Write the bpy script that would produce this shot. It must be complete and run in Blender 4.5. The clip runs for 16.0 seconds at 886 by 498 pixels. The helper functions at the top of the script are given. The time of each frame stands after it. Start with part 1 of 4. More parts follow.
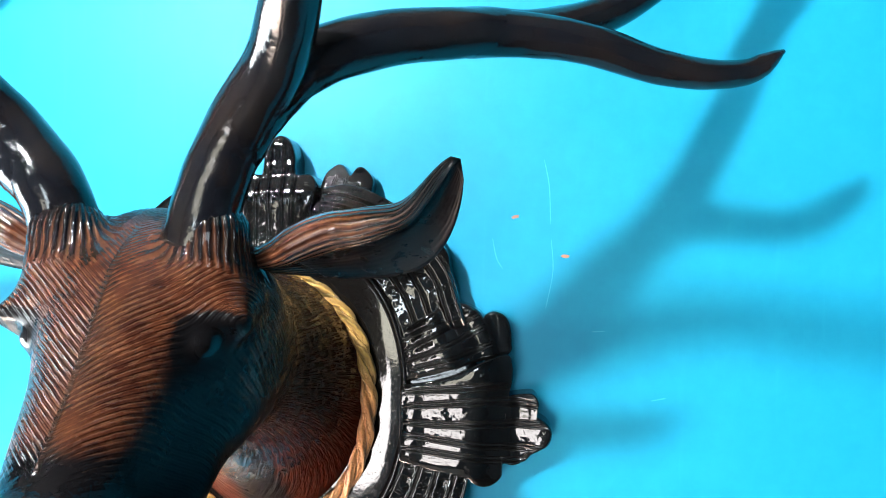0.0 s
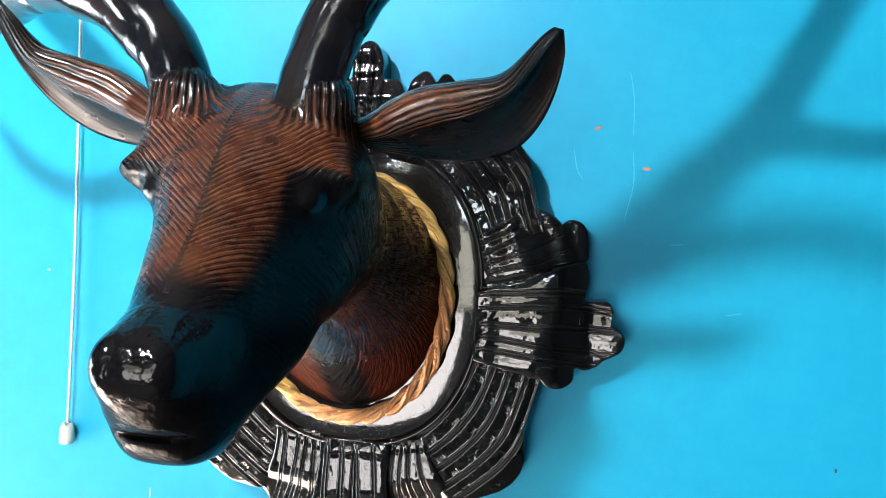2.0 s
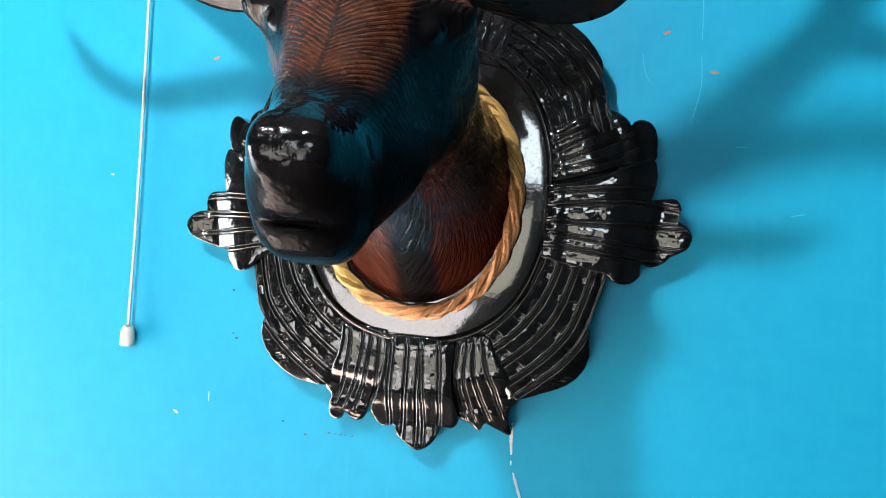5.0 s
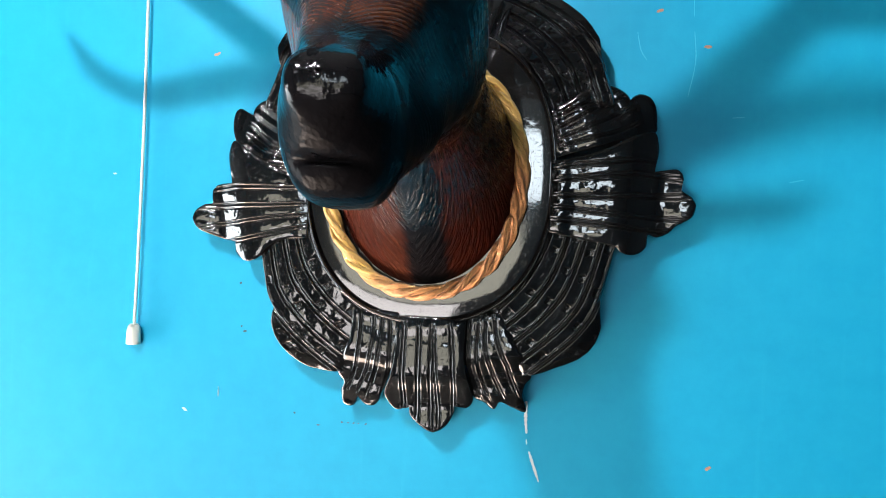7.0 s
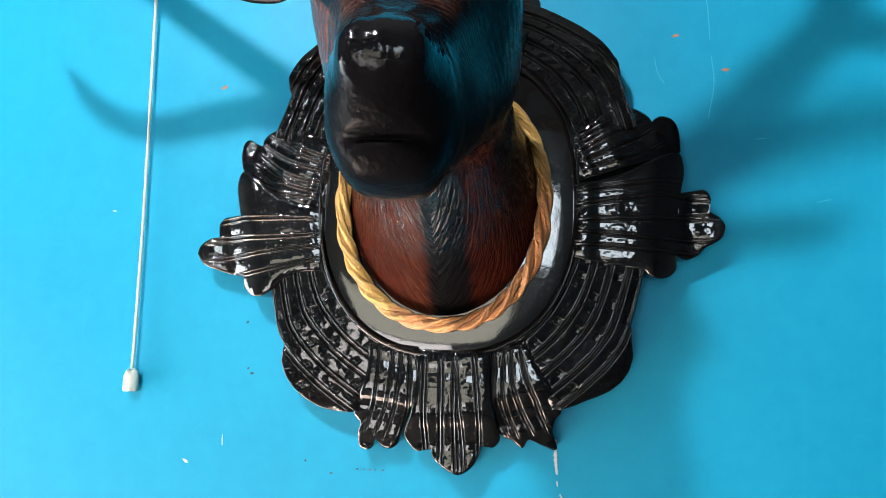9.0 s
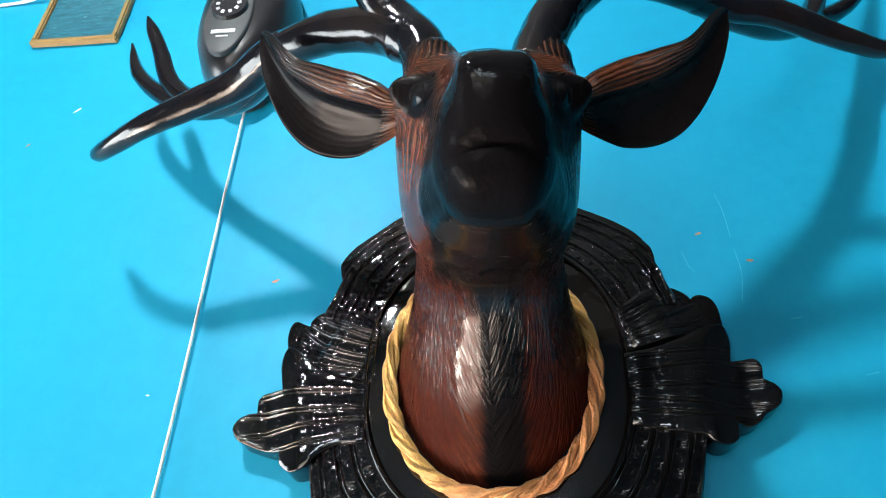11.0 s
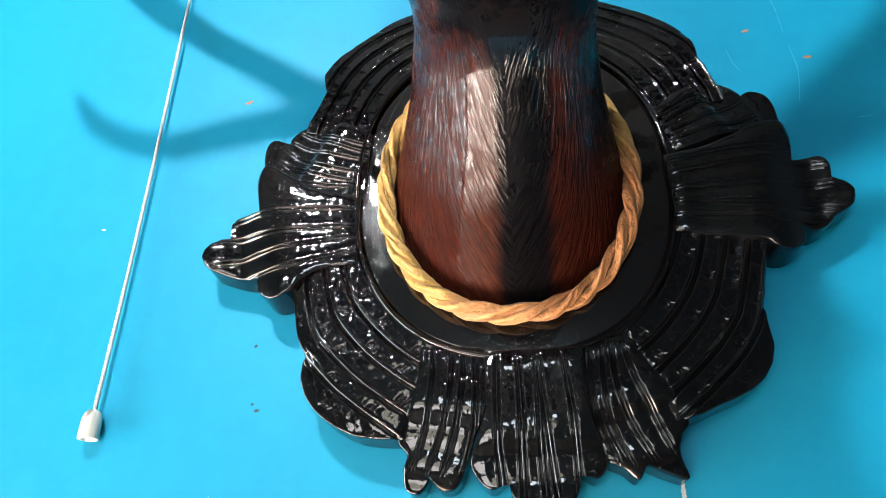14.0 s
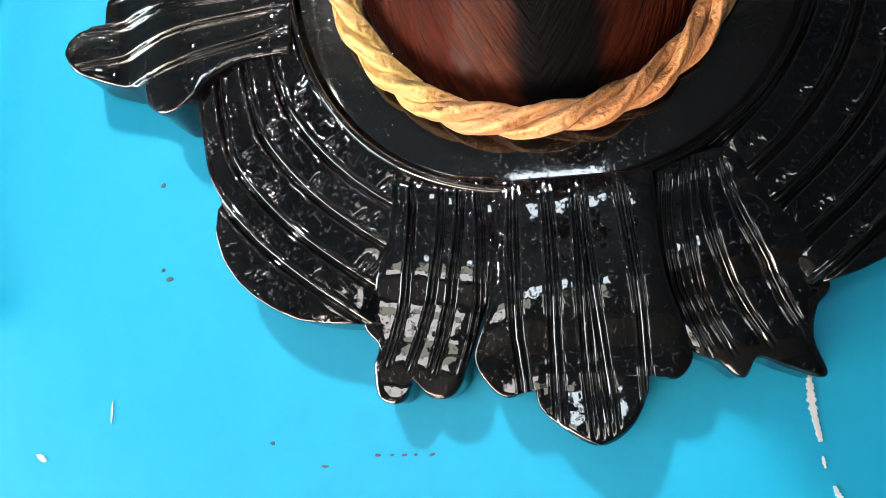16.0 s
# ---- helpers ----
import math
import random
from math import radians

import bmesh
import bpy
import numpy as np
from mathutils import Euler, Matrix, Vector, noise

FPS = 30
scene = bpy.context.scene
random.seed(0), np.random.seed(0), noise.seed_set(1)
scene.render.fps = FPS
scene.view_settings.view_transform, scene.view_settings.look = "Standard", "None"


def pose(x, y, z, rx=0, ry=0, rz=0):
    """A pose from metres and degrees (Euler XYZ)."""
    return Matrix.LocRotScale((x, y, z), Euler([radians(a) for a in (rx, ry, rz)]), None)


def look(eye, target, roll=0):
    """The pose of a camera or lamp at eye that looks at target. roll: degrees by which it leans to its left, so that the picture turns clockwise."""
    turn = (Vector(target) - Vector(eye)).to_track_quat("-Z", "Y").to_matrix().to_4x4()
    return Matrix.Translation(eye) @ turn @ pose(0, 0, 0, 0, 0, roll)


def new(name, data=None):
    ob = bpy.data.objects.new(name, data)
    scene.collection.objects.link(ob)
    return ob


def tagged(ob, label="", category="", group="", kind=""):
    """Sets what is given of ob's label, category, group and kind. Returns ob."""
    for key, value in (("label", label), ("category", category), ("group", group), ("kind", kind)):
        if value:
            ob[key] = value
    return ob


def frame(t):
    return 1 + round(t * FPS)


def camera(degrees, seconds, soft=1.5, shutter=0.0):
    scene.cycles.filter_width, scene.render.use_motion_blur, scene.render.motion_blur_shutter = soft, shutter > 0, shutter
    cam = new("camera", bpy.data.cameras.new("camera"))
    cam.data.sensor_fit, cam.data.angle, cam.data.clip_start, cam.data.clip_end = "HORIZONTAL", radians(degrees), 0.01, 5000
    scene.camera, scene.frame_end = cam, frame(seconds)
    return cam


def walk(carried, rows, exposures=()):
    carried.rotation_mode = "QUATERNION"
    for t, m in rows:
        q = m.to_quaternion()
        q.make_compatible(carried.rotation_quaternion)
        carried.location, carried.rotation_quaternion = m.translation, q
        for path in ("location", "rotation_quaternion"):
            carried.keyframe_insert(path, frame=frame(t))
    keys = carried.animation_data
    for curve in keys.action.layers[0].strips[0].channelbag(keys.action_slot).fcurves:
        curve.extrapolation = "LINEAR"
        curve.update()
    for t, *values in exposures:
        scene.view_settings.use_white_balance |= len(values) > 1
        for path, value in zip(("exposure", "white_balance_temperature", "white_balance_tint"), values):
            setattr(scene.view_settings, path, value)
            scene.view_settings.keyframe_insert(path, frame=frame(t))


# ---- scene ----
cam = camera(62.9, 16.0, soft=1.0)
PATH = [
    (0, (0.227, -0.686, 1.87), (0.001, 1.301, 1.868), 1.2),
    (0.5, (0.217, -0.693, 1.855), (-0.076, 1.285, 1.836), 1.9),
    (1, (0.21, -0.696, 1.842), (-0.123, 1.276, 1.799), 2.7),
    (1.5, (0.202, -0.701, 1.83), (-0.146, 1.266, 1.735), 3.6),
    (2, (0.207, -0.705, 1.813), (-0.161, 1.258, 1.711), 3.5),
    (2.5, (0.205, -0.709, 1.792), (-0.167, 1.251, 1.659), 4.2),
    (3, (0.191, -0.719, 1.773), (-0.229, 1.235, 1.709), 5.1),
    (3.5, (0.196, -0.722, 1.752), (-0.248, 1.228, 1.691), 6.1),
    (4, (0.18, -0.724, 1.737), (-0.244, 1.23, 1.691), 5.3),
    (4.5, (0.16, -0.73, 1.722), (-0.208, 1.233, 1.626), 5.2),
    (7, (0.125, -0.745, 1.654), (-0.184, 1.231, 1.655), 2.5),
    (7.5, (0.11, -0.757, 1.652), (-0.146, 1.227, 1.677), 1.3),
    (8, (0.082, -0.762, 1.644), (-0.067, 1.23, 1.734), 0.7),
    (8.5, (0.059, -0.752, 1.634), (-0.047, 1.243, 1.728), -0.2),
    (9, (0.081, -0.718, 1.61), (-0.173, 1.255, 1.817), 1.3),
    (9.5, (0.059, -0.696, 1.567), (-0.156, 1.217, 2.11), 0.9),
    (12, (0.015, -0.636, 1.415), (-0.183, 0.954, 2.611), 1.7),
    (12.5, (0.01, -0.594, 1.419), (-0.2, 0.975, 2.641), -0.5),
    (13, (0.0, -0.571, 1.416), (-0.191, 1.031, 2.598), 0.7),
    (13.5, (0.002, -0.556, 1.422), (-0.181, 1.157, 2.437), 0.8),
    (14, (-0.004, -0.524, 1.406), (-0.202, 1.229, 2.348), 0.3),
    (14.5, (0.015, -0.472, 1.445), (-0.361, 1.407, 2.018), -0.1),
    (15, (0.003, -0.395, 1.457), (-0.301, 1.498, 2.023), 0.3),
    (15.5, (0.0, -0.356, 1.473), (-0.321, 1.545, 2.002), -0.8),
    (16, (0.004, -0.343, 1.488), (-0.348, 1.58, 1.912), -1.2),
]
STOPS = ((0.0, 1.70), (1.0, 1.78), (1.5, 1.5), (2.5, 1.05), (4.5, 0.90), (7.0, 0.90), (9.0, 0.72), (12.0, 0.78), (14.0, 0.86), (16.0, 0.95))
walk(cam, [(t, look(eye, target, roll)) for t, eye, target, roll in PATH], STOPS)

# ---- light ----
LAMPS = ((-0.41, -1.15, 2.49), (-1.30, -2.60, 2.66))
world = bpy.data.worlds.new("world")
scene.world = world
world.use_nodes = True
bg = world.node_tree.nodes["Background"]
bg.inputs["Color"].default_value = (0.6, 0.75, 0.9, 1)
bg.inputs["Strength"].default_value = 0.3


def lamp(name, kind, energy, colour, m, **settings):
    data = bpy.data.lights.new(name, kind)
    data.energy, data.color = energy, colour
    if "size" in settings:
        data.shape, data.size, data.size_y = "RECTANGLE", settings["size"], settings["size_y"]
    if "radius" in settings:
        data.shadow_soft_size = settings["radius"]
    ob = new(name, data)
    ob.matrix_world = m
    return ob


# the second bulb is an unseen extra, kept as weak fill
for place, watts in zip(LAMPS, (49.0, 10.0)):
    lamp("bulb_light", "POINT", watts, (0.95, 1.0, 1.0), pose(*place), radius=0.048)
# daylight in the windows behind the camera
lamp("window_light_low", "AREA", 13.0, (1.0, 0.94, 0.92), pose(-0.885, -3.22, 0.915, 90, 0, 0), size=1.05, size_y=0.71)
# sun added for a bright floor patch that the neck mirrors as its highlight
floor_patch_sun = bpy.data.lights.new("floor_patch_sun", "SUN")
floor_patch_sun.energy, floor_patch_sun.angle, floor_patch_sun.color = 330.0, radians(3.0), (1.0, 0.85, 0.76)
new("floor_patch_sun", floor_patch_sun).matrix_world = look((-3.2, -0.50, 1.9), (-1.1, -0.52, 0.0))
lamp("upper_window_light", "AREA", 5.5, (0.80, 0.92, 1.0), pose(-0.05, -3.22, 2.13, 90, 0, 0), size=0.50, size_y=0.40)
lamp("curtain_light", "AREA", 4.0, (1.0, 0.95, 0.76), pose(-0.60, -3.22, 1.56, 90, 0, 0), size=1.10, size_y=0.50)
# fill added from the side; no window is known to stand there
lamp("side_fill_light", "AREA", 46.0, (0.90, 0.97, 1.0), pose(-2.21, -0.515, 0.90, 0, -90, 0), size=1.58, size_y=0.85)


# ---- materials ----
class Graph:
    """Short hand for a material's nodes."""

    def __init__(self, name):
        self.mat = bpy.data.materials.new(name)
        self.mat.use_nodes = True
        self.t = self.mat.node_tree
        self.b = self.t.nodes["Principled BSDF"]

    def n(self, kind, **inputs):
        node = self.t.nodes.new(kind)
        for k, v in inputs.items():
            self.put(node.inputs[k.replace("_", " ")], v)
        return node

    def put(self, socket, v):
        if isinstance(v, bpy.types.NodeSocket):
            self.t.links.new(v, socket)
        elif isinstance(v, tuple) and len(v) == 3 and socket.type == "RGBA":
            socket.default_value = (*v, 1)
        else:
            socket.default_value = v

    def coord(self):
        return self.n("ShaderNodeTexCoord").outputs["Object"]

    def noise(self, scale, detail=4.0, rough=0.55, vector=None):
        node = self.n("ShaderNodeTexNoise", Scale=scale, Detail=detail, Roughness=rough)
        self.put(node.inputs["Vector"], vector or self.coord())
        return node.outputs["Fac"]

    def stretch(self, x, y, z):
        node = self.n("ShaderNodeMapping", Vector=self.coord())
        node.inputs["Scale"].default_value = (x, y, z)
        return node.outputs["Vector"]

    def ramp(self, fac, *stops):
        node = self.n("ShaderNodeValToRGB", Fac=fac)
        e = node.color_ramp.elements
        while len(e) < len(stops):
            e.new(0.5)
        for s, (p, c) in zip(e, stops):
            s.position, s.color = p, (*c, 1) if isinstance(c, tuple) else (c, c, c, 1)
        return node.outputs["Color"]

    def mix(self, fac, a, b, blend="MIX"):
        node = self.t.nodes.new("ShaderNodeMix")
        node.data_type, node.blend_type = "RGBA", blend
        for s, v in ((node.inputs[0], fac), (node.inputs[6], a), (node.inputs[7], b)):
            self.put(s, v)
        return node.outputs[2]

    def math(self, op, a, b=0.0):
        node = self.t.nodes.new("ShaderNodeMath")
        node.operation = op
        self.put(node.inputs[0], a)
        self.put(node.inputs[1], b)
        return node.outputs[0]

    def attr(self, name):
        node = self.t.nodes.new("ShaderNodeAttribute")
        node.attribute_name = name
        return node.outputs["Fac"]

    def bump(self, height, strength, distance, after=None):
        node = self.n("ShaderNodeBump", Height=height, Strength=strength, Distance=distance)
        if after:
            self.put(node.inputs["Normal"], after)
        return node.outputs["Normal"]

    def done(self, **inputs):
        for k, v in inputs.items():
            self.put(self.b.inputs[k.replace("_", " ")], v)
        return self.mat


def wall_paint():
    g = Graph("turquoise_wall_paint")
    broad = g.noise(2.3, 5, 0.6)
    fine = g.noise(38, 6, 0.65)
    base = g.ramp(broad, (0.3, (0.003, 0.274, 0.466)), (0.7, (0.005, 0.316, 0.520)))
    col = g.mix(g.ramp(fine, (0.35, 0.0), (0.75, 0.35)), base, (0.010, 0.380, 0.580))
    streak = g.noise(1.0, 5, 0.6, g.stretch(60, 60, 3))
    col = g.mix(g.ramp(streak, (0.60, 0.0), (0.80, 0.22)), col, (0.03, 0.42, 0.58))
    h = g.math("ADD", g.noise(7, 3), g.math("MULTIPLY", g.noise(260, 4), 0.12))
    return g.done(Base_Color=col, Roughness=g.ramp(fine, (0.2, 0.44), (0.8, 0.56)), Normal=g.bump(h, 0.2, 0.004), Specular_IOR_Level=0.30)


def lacquer(name, tone, rough, grain=0.35, gloss=0.5):
    g = Graph(name)
    broad = g.noise(14, 4)
    speck = g.ramp(g.noise(520, 3, 0.6), (0.60, 0.0), (0.68, 1.0))
    col = g.mix(g.ramp(broad, (0.35, 0.0), (0.75, 1.0)), tone, tuple(1.7 * c for c in tone))
    dust = g.ramp(g.noise(900, 2, 0.7), (0.72, 0.0), (0.80, 0.12))
    col = g.mix(dust, col, (0.12, 0.11, 0.10))
    h = g.math("ADD", g.math("MULTIPLY", g.noise(60, 3), 0.7), g.math("ADD", g.math("MULTIPLY", speck, 0.25), g.math("MULTIPLY", g.noise(210, 2), 0.22)))
    return g.done(Base_Color=col, Roughness=g.ramp(g.noise(60, 4), (0.3, rough * 0.6), (0.75, rough * 1.4)),
                  Normal=g.bump(h, grain, 0.0012), Coat_Weight=0.2, Coat_Roughness=0.03, Specular_IOR_Level=gloss)


def coat_of_fur():
    """Carved and varnished fur: black and red-brown stain, with grooves along the phases that the mesh carries."""
    g = Graph("stained_carved_wood")
    wob = g.math("MULTIPLY", g.noise(46, 4, 0.65), 8.0)
    face = g.math("SINE", g.math("ADD", g.math("MULTIPLY", g.attr("face_phase"), 6.2832), wob))
    thin = g.math("SINE", g.math("ADD", g.math("MULTIPLY", g.attr("face_phase"), 15.0), g.math("MULTIPLY", g.noise(70, 3), 9.0)))
    face = g.math("ADD", g.math("MULTIPLY", face, g.ramp(g.noise(75, 3), (0.32, 0.10), (0.62, 1.0))), g.math("MULTIPLY", thin, 0.22))
    at = g.n("ShaderNodeCombineXYZ", X=g.attr("neck_phase"), Y=g.attr("neck_along"))
    neck = g.math("MULTIPLY", g.math("SUBTRACT", g.noise(1.0, 2, 0.55, at.outputs["Vector"]), 0.5), 6.5)
    seat = g.math("SINE", g.math("ADD", g.math("MULTIPLY", g.attr("seat_phase"), 6.2832), g.math("MULTIPLY", g.noise(50, 3), 4.0)))
    face = g.math("ADD", g.math("MULTIPLY", face, g.attr("face_fur")), g.math("MULTIPLY", seat, g.attr("seat_fur")))
    lump = g.math("MULTIPLY", g.math("SUBTRACT", g.noise(55, 3), 0.5), 2.6)
    neck = g.math("ADD", neck, lump)
    hair = g.math("ADD", face, g.math("MULTIPLY", neck, g.attr("neck_fur")))
    patchy = g.noise(34, 5, 0.6)
    stain = g.math("ADD", g.attr("brown"), g.math("MULTIPLY", g.math("MULTIPLY", g.math("SUBTRACT", patchy, 0.5), 1.6), g.attr("brown")))
    stain = g.math("ADD", stain, g.math("MULTIPLY", hair, 0.10))
    brown = g.mix(g.ramp(g.noise(90, 5, 0.65), (0.35, 0.0), (0.65, 1.0)), (0.038, 0.009, 0.0045), (0.100, 0.029, 0.012))
    brown = g.mix(g.attr("neck_fur"), brown, g.mix(g.noise(70, 4), (0.031, 0.006, 0.0035), (0.068, 0.014, 0.007)))
    col = g.mix(g.ramp(stain, (0.28, 0.0), (0.72, 1.0)), (0.0045, 0.004, 0.0045), brown)
    # high parts of the hair are paler in colour, its grooves darker
    pale_ridges = g.math("MULTIPLY", g.ramp(g.math("ADD", hair, g.math("MULTIPLY", g.noise(150, 3), 1.2)), (0.95, 0.0), (1.0, 0.16)), g.math("SUBTRACT", g.attr("brown"), g.attr("neck_fur")))
    col = g.mix(pale_ridges, col, (0.26, 0.15, 0.09))
    dark = g.math("MULTIPLY", g.ramp(hair, (0.0, 0.40), (0.35, 0.0)), g.attr("brown"))
    col = g.mix(dark, col, (0.012, 0.005, 0.004))
    crest = g.ramp(g.math("MULTIPLY", g.attr("midline"), 300.0), (0.25, 1.0), (0.60, 0.0))
    col = g.mix(g.math("MULTIPLY", crest, 0.8), col, (0.020, 0.009, 0.006))
    hair = g.math("SUBTRACT", hair, g.math("MULTIPLY", crest, 1.4))
    hair = g.math("ADD", hair, g.math("MULTIPLY", g.math("MULTIPLY", g.noise(150, 2, 0.4), 2.2), g.attr("nose")))
    nrm = g.bump(g.math("ADD", hair, g.math("MULTIPLY", g.noise(300, 3), 0.25)), 1.0, 0.00040)
    stroke = g.ramp(g.noise(1.0, 3, 0.65, at.outputs["Vector"]), (0.40, 0.0), (0.54, 1.0))
    blot = g.math("MULTIPLY", g.ramp(g.noise(85, 4, 0.6), (0.40, 0.60), (0.52, 0.0)), g.attr("neck_fur"))
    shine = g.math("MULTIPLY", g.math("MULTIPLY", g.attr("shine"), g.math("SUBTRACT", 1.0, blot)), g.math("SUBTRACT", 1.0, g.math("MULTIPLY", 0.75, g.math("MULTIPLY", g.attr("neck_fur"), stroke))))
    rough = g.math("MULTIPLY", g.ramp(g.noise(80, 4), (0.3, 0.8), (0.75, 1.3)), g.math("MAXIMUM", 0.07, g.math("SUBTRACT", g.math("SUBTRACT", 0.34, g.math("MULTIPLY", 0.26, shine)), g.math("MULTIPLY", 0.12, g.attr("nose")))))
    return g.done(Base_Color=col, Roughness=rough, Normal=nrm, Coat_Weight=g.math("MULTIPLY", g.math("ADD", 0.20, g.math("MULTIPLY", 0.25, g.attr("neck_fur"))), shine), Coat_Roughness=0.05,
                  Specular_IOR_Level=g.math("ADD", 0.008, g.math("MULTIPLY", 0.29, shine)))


def horn():
    g = Graph("black_varnished_antler")
    streak = g.noise(1.0, 5, 0.6, g.stretch(26, 26, 26))
    col = g.mix(g.ramp(streak, (0.45, 0.0), (0.75, 1.0)), (0.005, 0.005, 0.007), (0.016, 0.011, 0.009))
    h = g.math("ADD", g.noise(45, 5), g.math("MULTIPLY", g.noise(400, 3), 0.2))
    return g.done(Base_Color=col, Roughness=g.ramp(g.noise(70, 4), (0.35, 0.06), (0.7, 0.20)), Normal=g.bump(h, 0.3, 0.0022), Coat_Weight=0.1, Coat_Roughness=0.07, Specular_IOR_Level=0.38)


def jute():
    g = Graph("jute_rope_fibre")
    along = g.attr("fibre")
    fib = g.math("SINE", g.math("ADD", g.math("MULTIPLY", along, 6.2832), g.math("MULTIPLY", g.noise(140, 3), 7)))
    col = g.mix(g.noise(60, 5), (0.50, 0.28, 0.062), (0.77, 0.46, 0.125))
    # orange of the warm bounced light, put into the rope's colour
    bounce_tint = g.math("ADD", g.attr("bounce_tint"), g.math("MULTIPLY", g.math("SUBTRACT", g.noise(45, 3), 0.5), 0.9))
    col = g.mix(g.ramp(bounce_tint, (0.30, 0.0), (0.75, 1.0)), col, g.mix(g.noise(70, 4), (0.45, 0.165, 0.045), (0.77, 0.35, 0.13)))
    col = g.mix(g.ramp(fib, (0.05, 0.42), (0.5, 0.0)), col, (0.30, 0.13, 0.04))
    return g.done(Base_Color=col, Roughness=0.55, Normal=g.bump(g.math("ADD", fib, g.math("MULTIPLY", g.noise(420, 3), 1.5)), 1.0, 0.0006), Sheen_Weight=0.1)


def plain(name, a, b, rough, scale=20.0, grain=0.2, metal=0.0, size=0.002):
    g = Graph(name)
    f = g.noise(scale, 5, 0.6)
    return g.done(Base_Color=g.mix(f, a, b), Roughness=rough, Metallic=metal, Normal=g.bump(g.noise(scale * 6, 4), grain, size))


def glitter():
    g = Graph("teal_glitter_panel")
    v = g.n("ShaderNodeTexVoronoi", Vector=g.coord(), Scale=300.0)
    wave = g.noise(1.0, 5, 0.65, g.stretch(60, 60, 240))
    col = g.mix(g.ramp(wave, (0.35, 0.0), (0.70, 1.0)), (0.010, 0.085, 0.13), (0.035, 0.20, 0.27))
    # bright glints, painted into the colour as a few pale cells
    col = g.mix(g.ramp(v.outputs["Color"], (0.93, 0.0), (0.97, 0.7)), col, (0.45, 0.70, 0.75))
    return g.done(Base_Color=col, Roughness=0.35, Normal=g.bump(wave, 0.8, 0.002))


WALL = wall_paint()
BLACK = lacquer("black_lacquered_carving", (0.0026, 0.0024, 0.0024), 0.05, 0.29)
BOARD = lacquer("polished_dark_board", (0.006, 0.005, 0.0045), 0.06, 0.10, 0.72)
FUR = coat_of_fur()
HORN = horn()
JUTE = jute()
CORD = plain("white_cord", (0.62, 0.68, 0.68), (0.75, 0.78, 0.76), 0.6, 300, 0.4)
KNOB = plain("ivory_plastic", (0.72, 0.70, 0.60), (0.78, 0.76, 0.68), 0.35, 60, 0.1)
GOLD = plain("gold_painted_frame", (0.22, 0.135, 0.045), (0.32, 0.21, 0.08), 0.45, 60, 0.3)
GLITTER = glitter()
CASE = plain("black_plastic", (0.012, 0.012, 0.014), (0.018, 0.018, 0.020), 0.28, 80, 0.1)
GREY = plain("grey_plastic", (0.050, 0.055, 0.060), (0.065, 0.07, 0.075), 0.5, 80, 0.1)
PRINT = plain("white_print", (0.6, 0.62, 0.64), (0.7, 0.7, 0.7), 0.5, 80, 0.0)
CABLE = plain("pale_cable", (0.62, 0.55, 0.56), (0.7, 0.66, 0.66), 0.5, 200, 0.1)
NAIL = plain("dark_steel", (0.05, 0.05, 0.055), (0.09, 0.09, 0.09), 0.4, 200, 0.2, 0.8)
CHIP = plain("bare_plaster", (0.55, 0.60, 0.60), (0.70, 0.72, 0.70), 0.8, 300, 0.6)
ORANGE = plain("orange_paint_fleck", (0.40, 0.17, 0.11), (0.56, 0.27, 0.19), 0.7, 300, 0.4)
RUST = plain("rust_scuff", (0.10, 0.05, 0.06), (0.16, 0.10, 0.11), 0.7, 300, 0.4)
SCRATCH = plain("pale_scratch", (0.02, 0.38, 0.56), (0.05, 0.43, 0.62), 0.6, 300, 0.3)
SOOT = plain("dark_fleck", (0.03, 0.05, 0.07), (0.05, 0.09, 0.11), 0.7, 300, 0.4)
PLAIN = plain("plain_dark_blue_paint", (0.009, 0.030, 0.044), (0.012, 0.038, 0.055), 0.6, 6, 0.2)
CEIL = plain("dark_ceiling_paint", (0.07, 0.07, 0.072), (0.09, 0.09, 0.092), 0.8, 6, 0.2)
FLOOR = plain("dark_floor_tile", (0.085, 0.075, 0.068), (0.13, 0.115, 0.10), 0.45, 9, 0.2)


# ---- mesh helpers ----
def mesh_object(name, verts, faces, material, parent=None, smooth=True, label=""):
    me = bpy.data.meshes.new(name)
    me.from_pydata([tuple(map(float, v)) for v in verts], [], [tuple(map(int, f)) for f in faces])
    me.materials.append(material)
    if smooth:
        me.polygons.foreach_set("use_smooth", [True] * len(me.polygons))
    me.update()
    ob = new(name, me)
    ob.parent = parent
    if label:
        ob["label"] = label
    return ob


def part(name, bm, material, parent=None, label="", smooth=False):
    me = bpy.data.meshes.new(name)
    bm.to_mesh(me)
    bm.free()
    me.materials.append(material)
    if smooth:
        me.polygons.foreach_set("use_smooth", [True] * len(me.polygons))
    ob = new(name, me)
    ob.parent = parent
    if label:
        ob["label"] = label
    return ob


def box(x0, x1, y0, y1, z0, z1, bevel=0.0, bm=None):
    own = bm or bmesh.new()
    made = bmesh.ops.create_cube(own, size=1.0, matrix=Matrix.LocRotScale(((x0 + x1) / 2, (y0 + y1) / 2, (z0 + z1) / 2), None, (x1 - x0, y1 - y0, z1 - z0)))
    if bevel:
        edges = list({e for v in made["verts"] for e in v.link_edges})
        bmesh.ops.bevel(own, geom=edges, offset=bevel, segments=2, affect="EDGES")
    return own


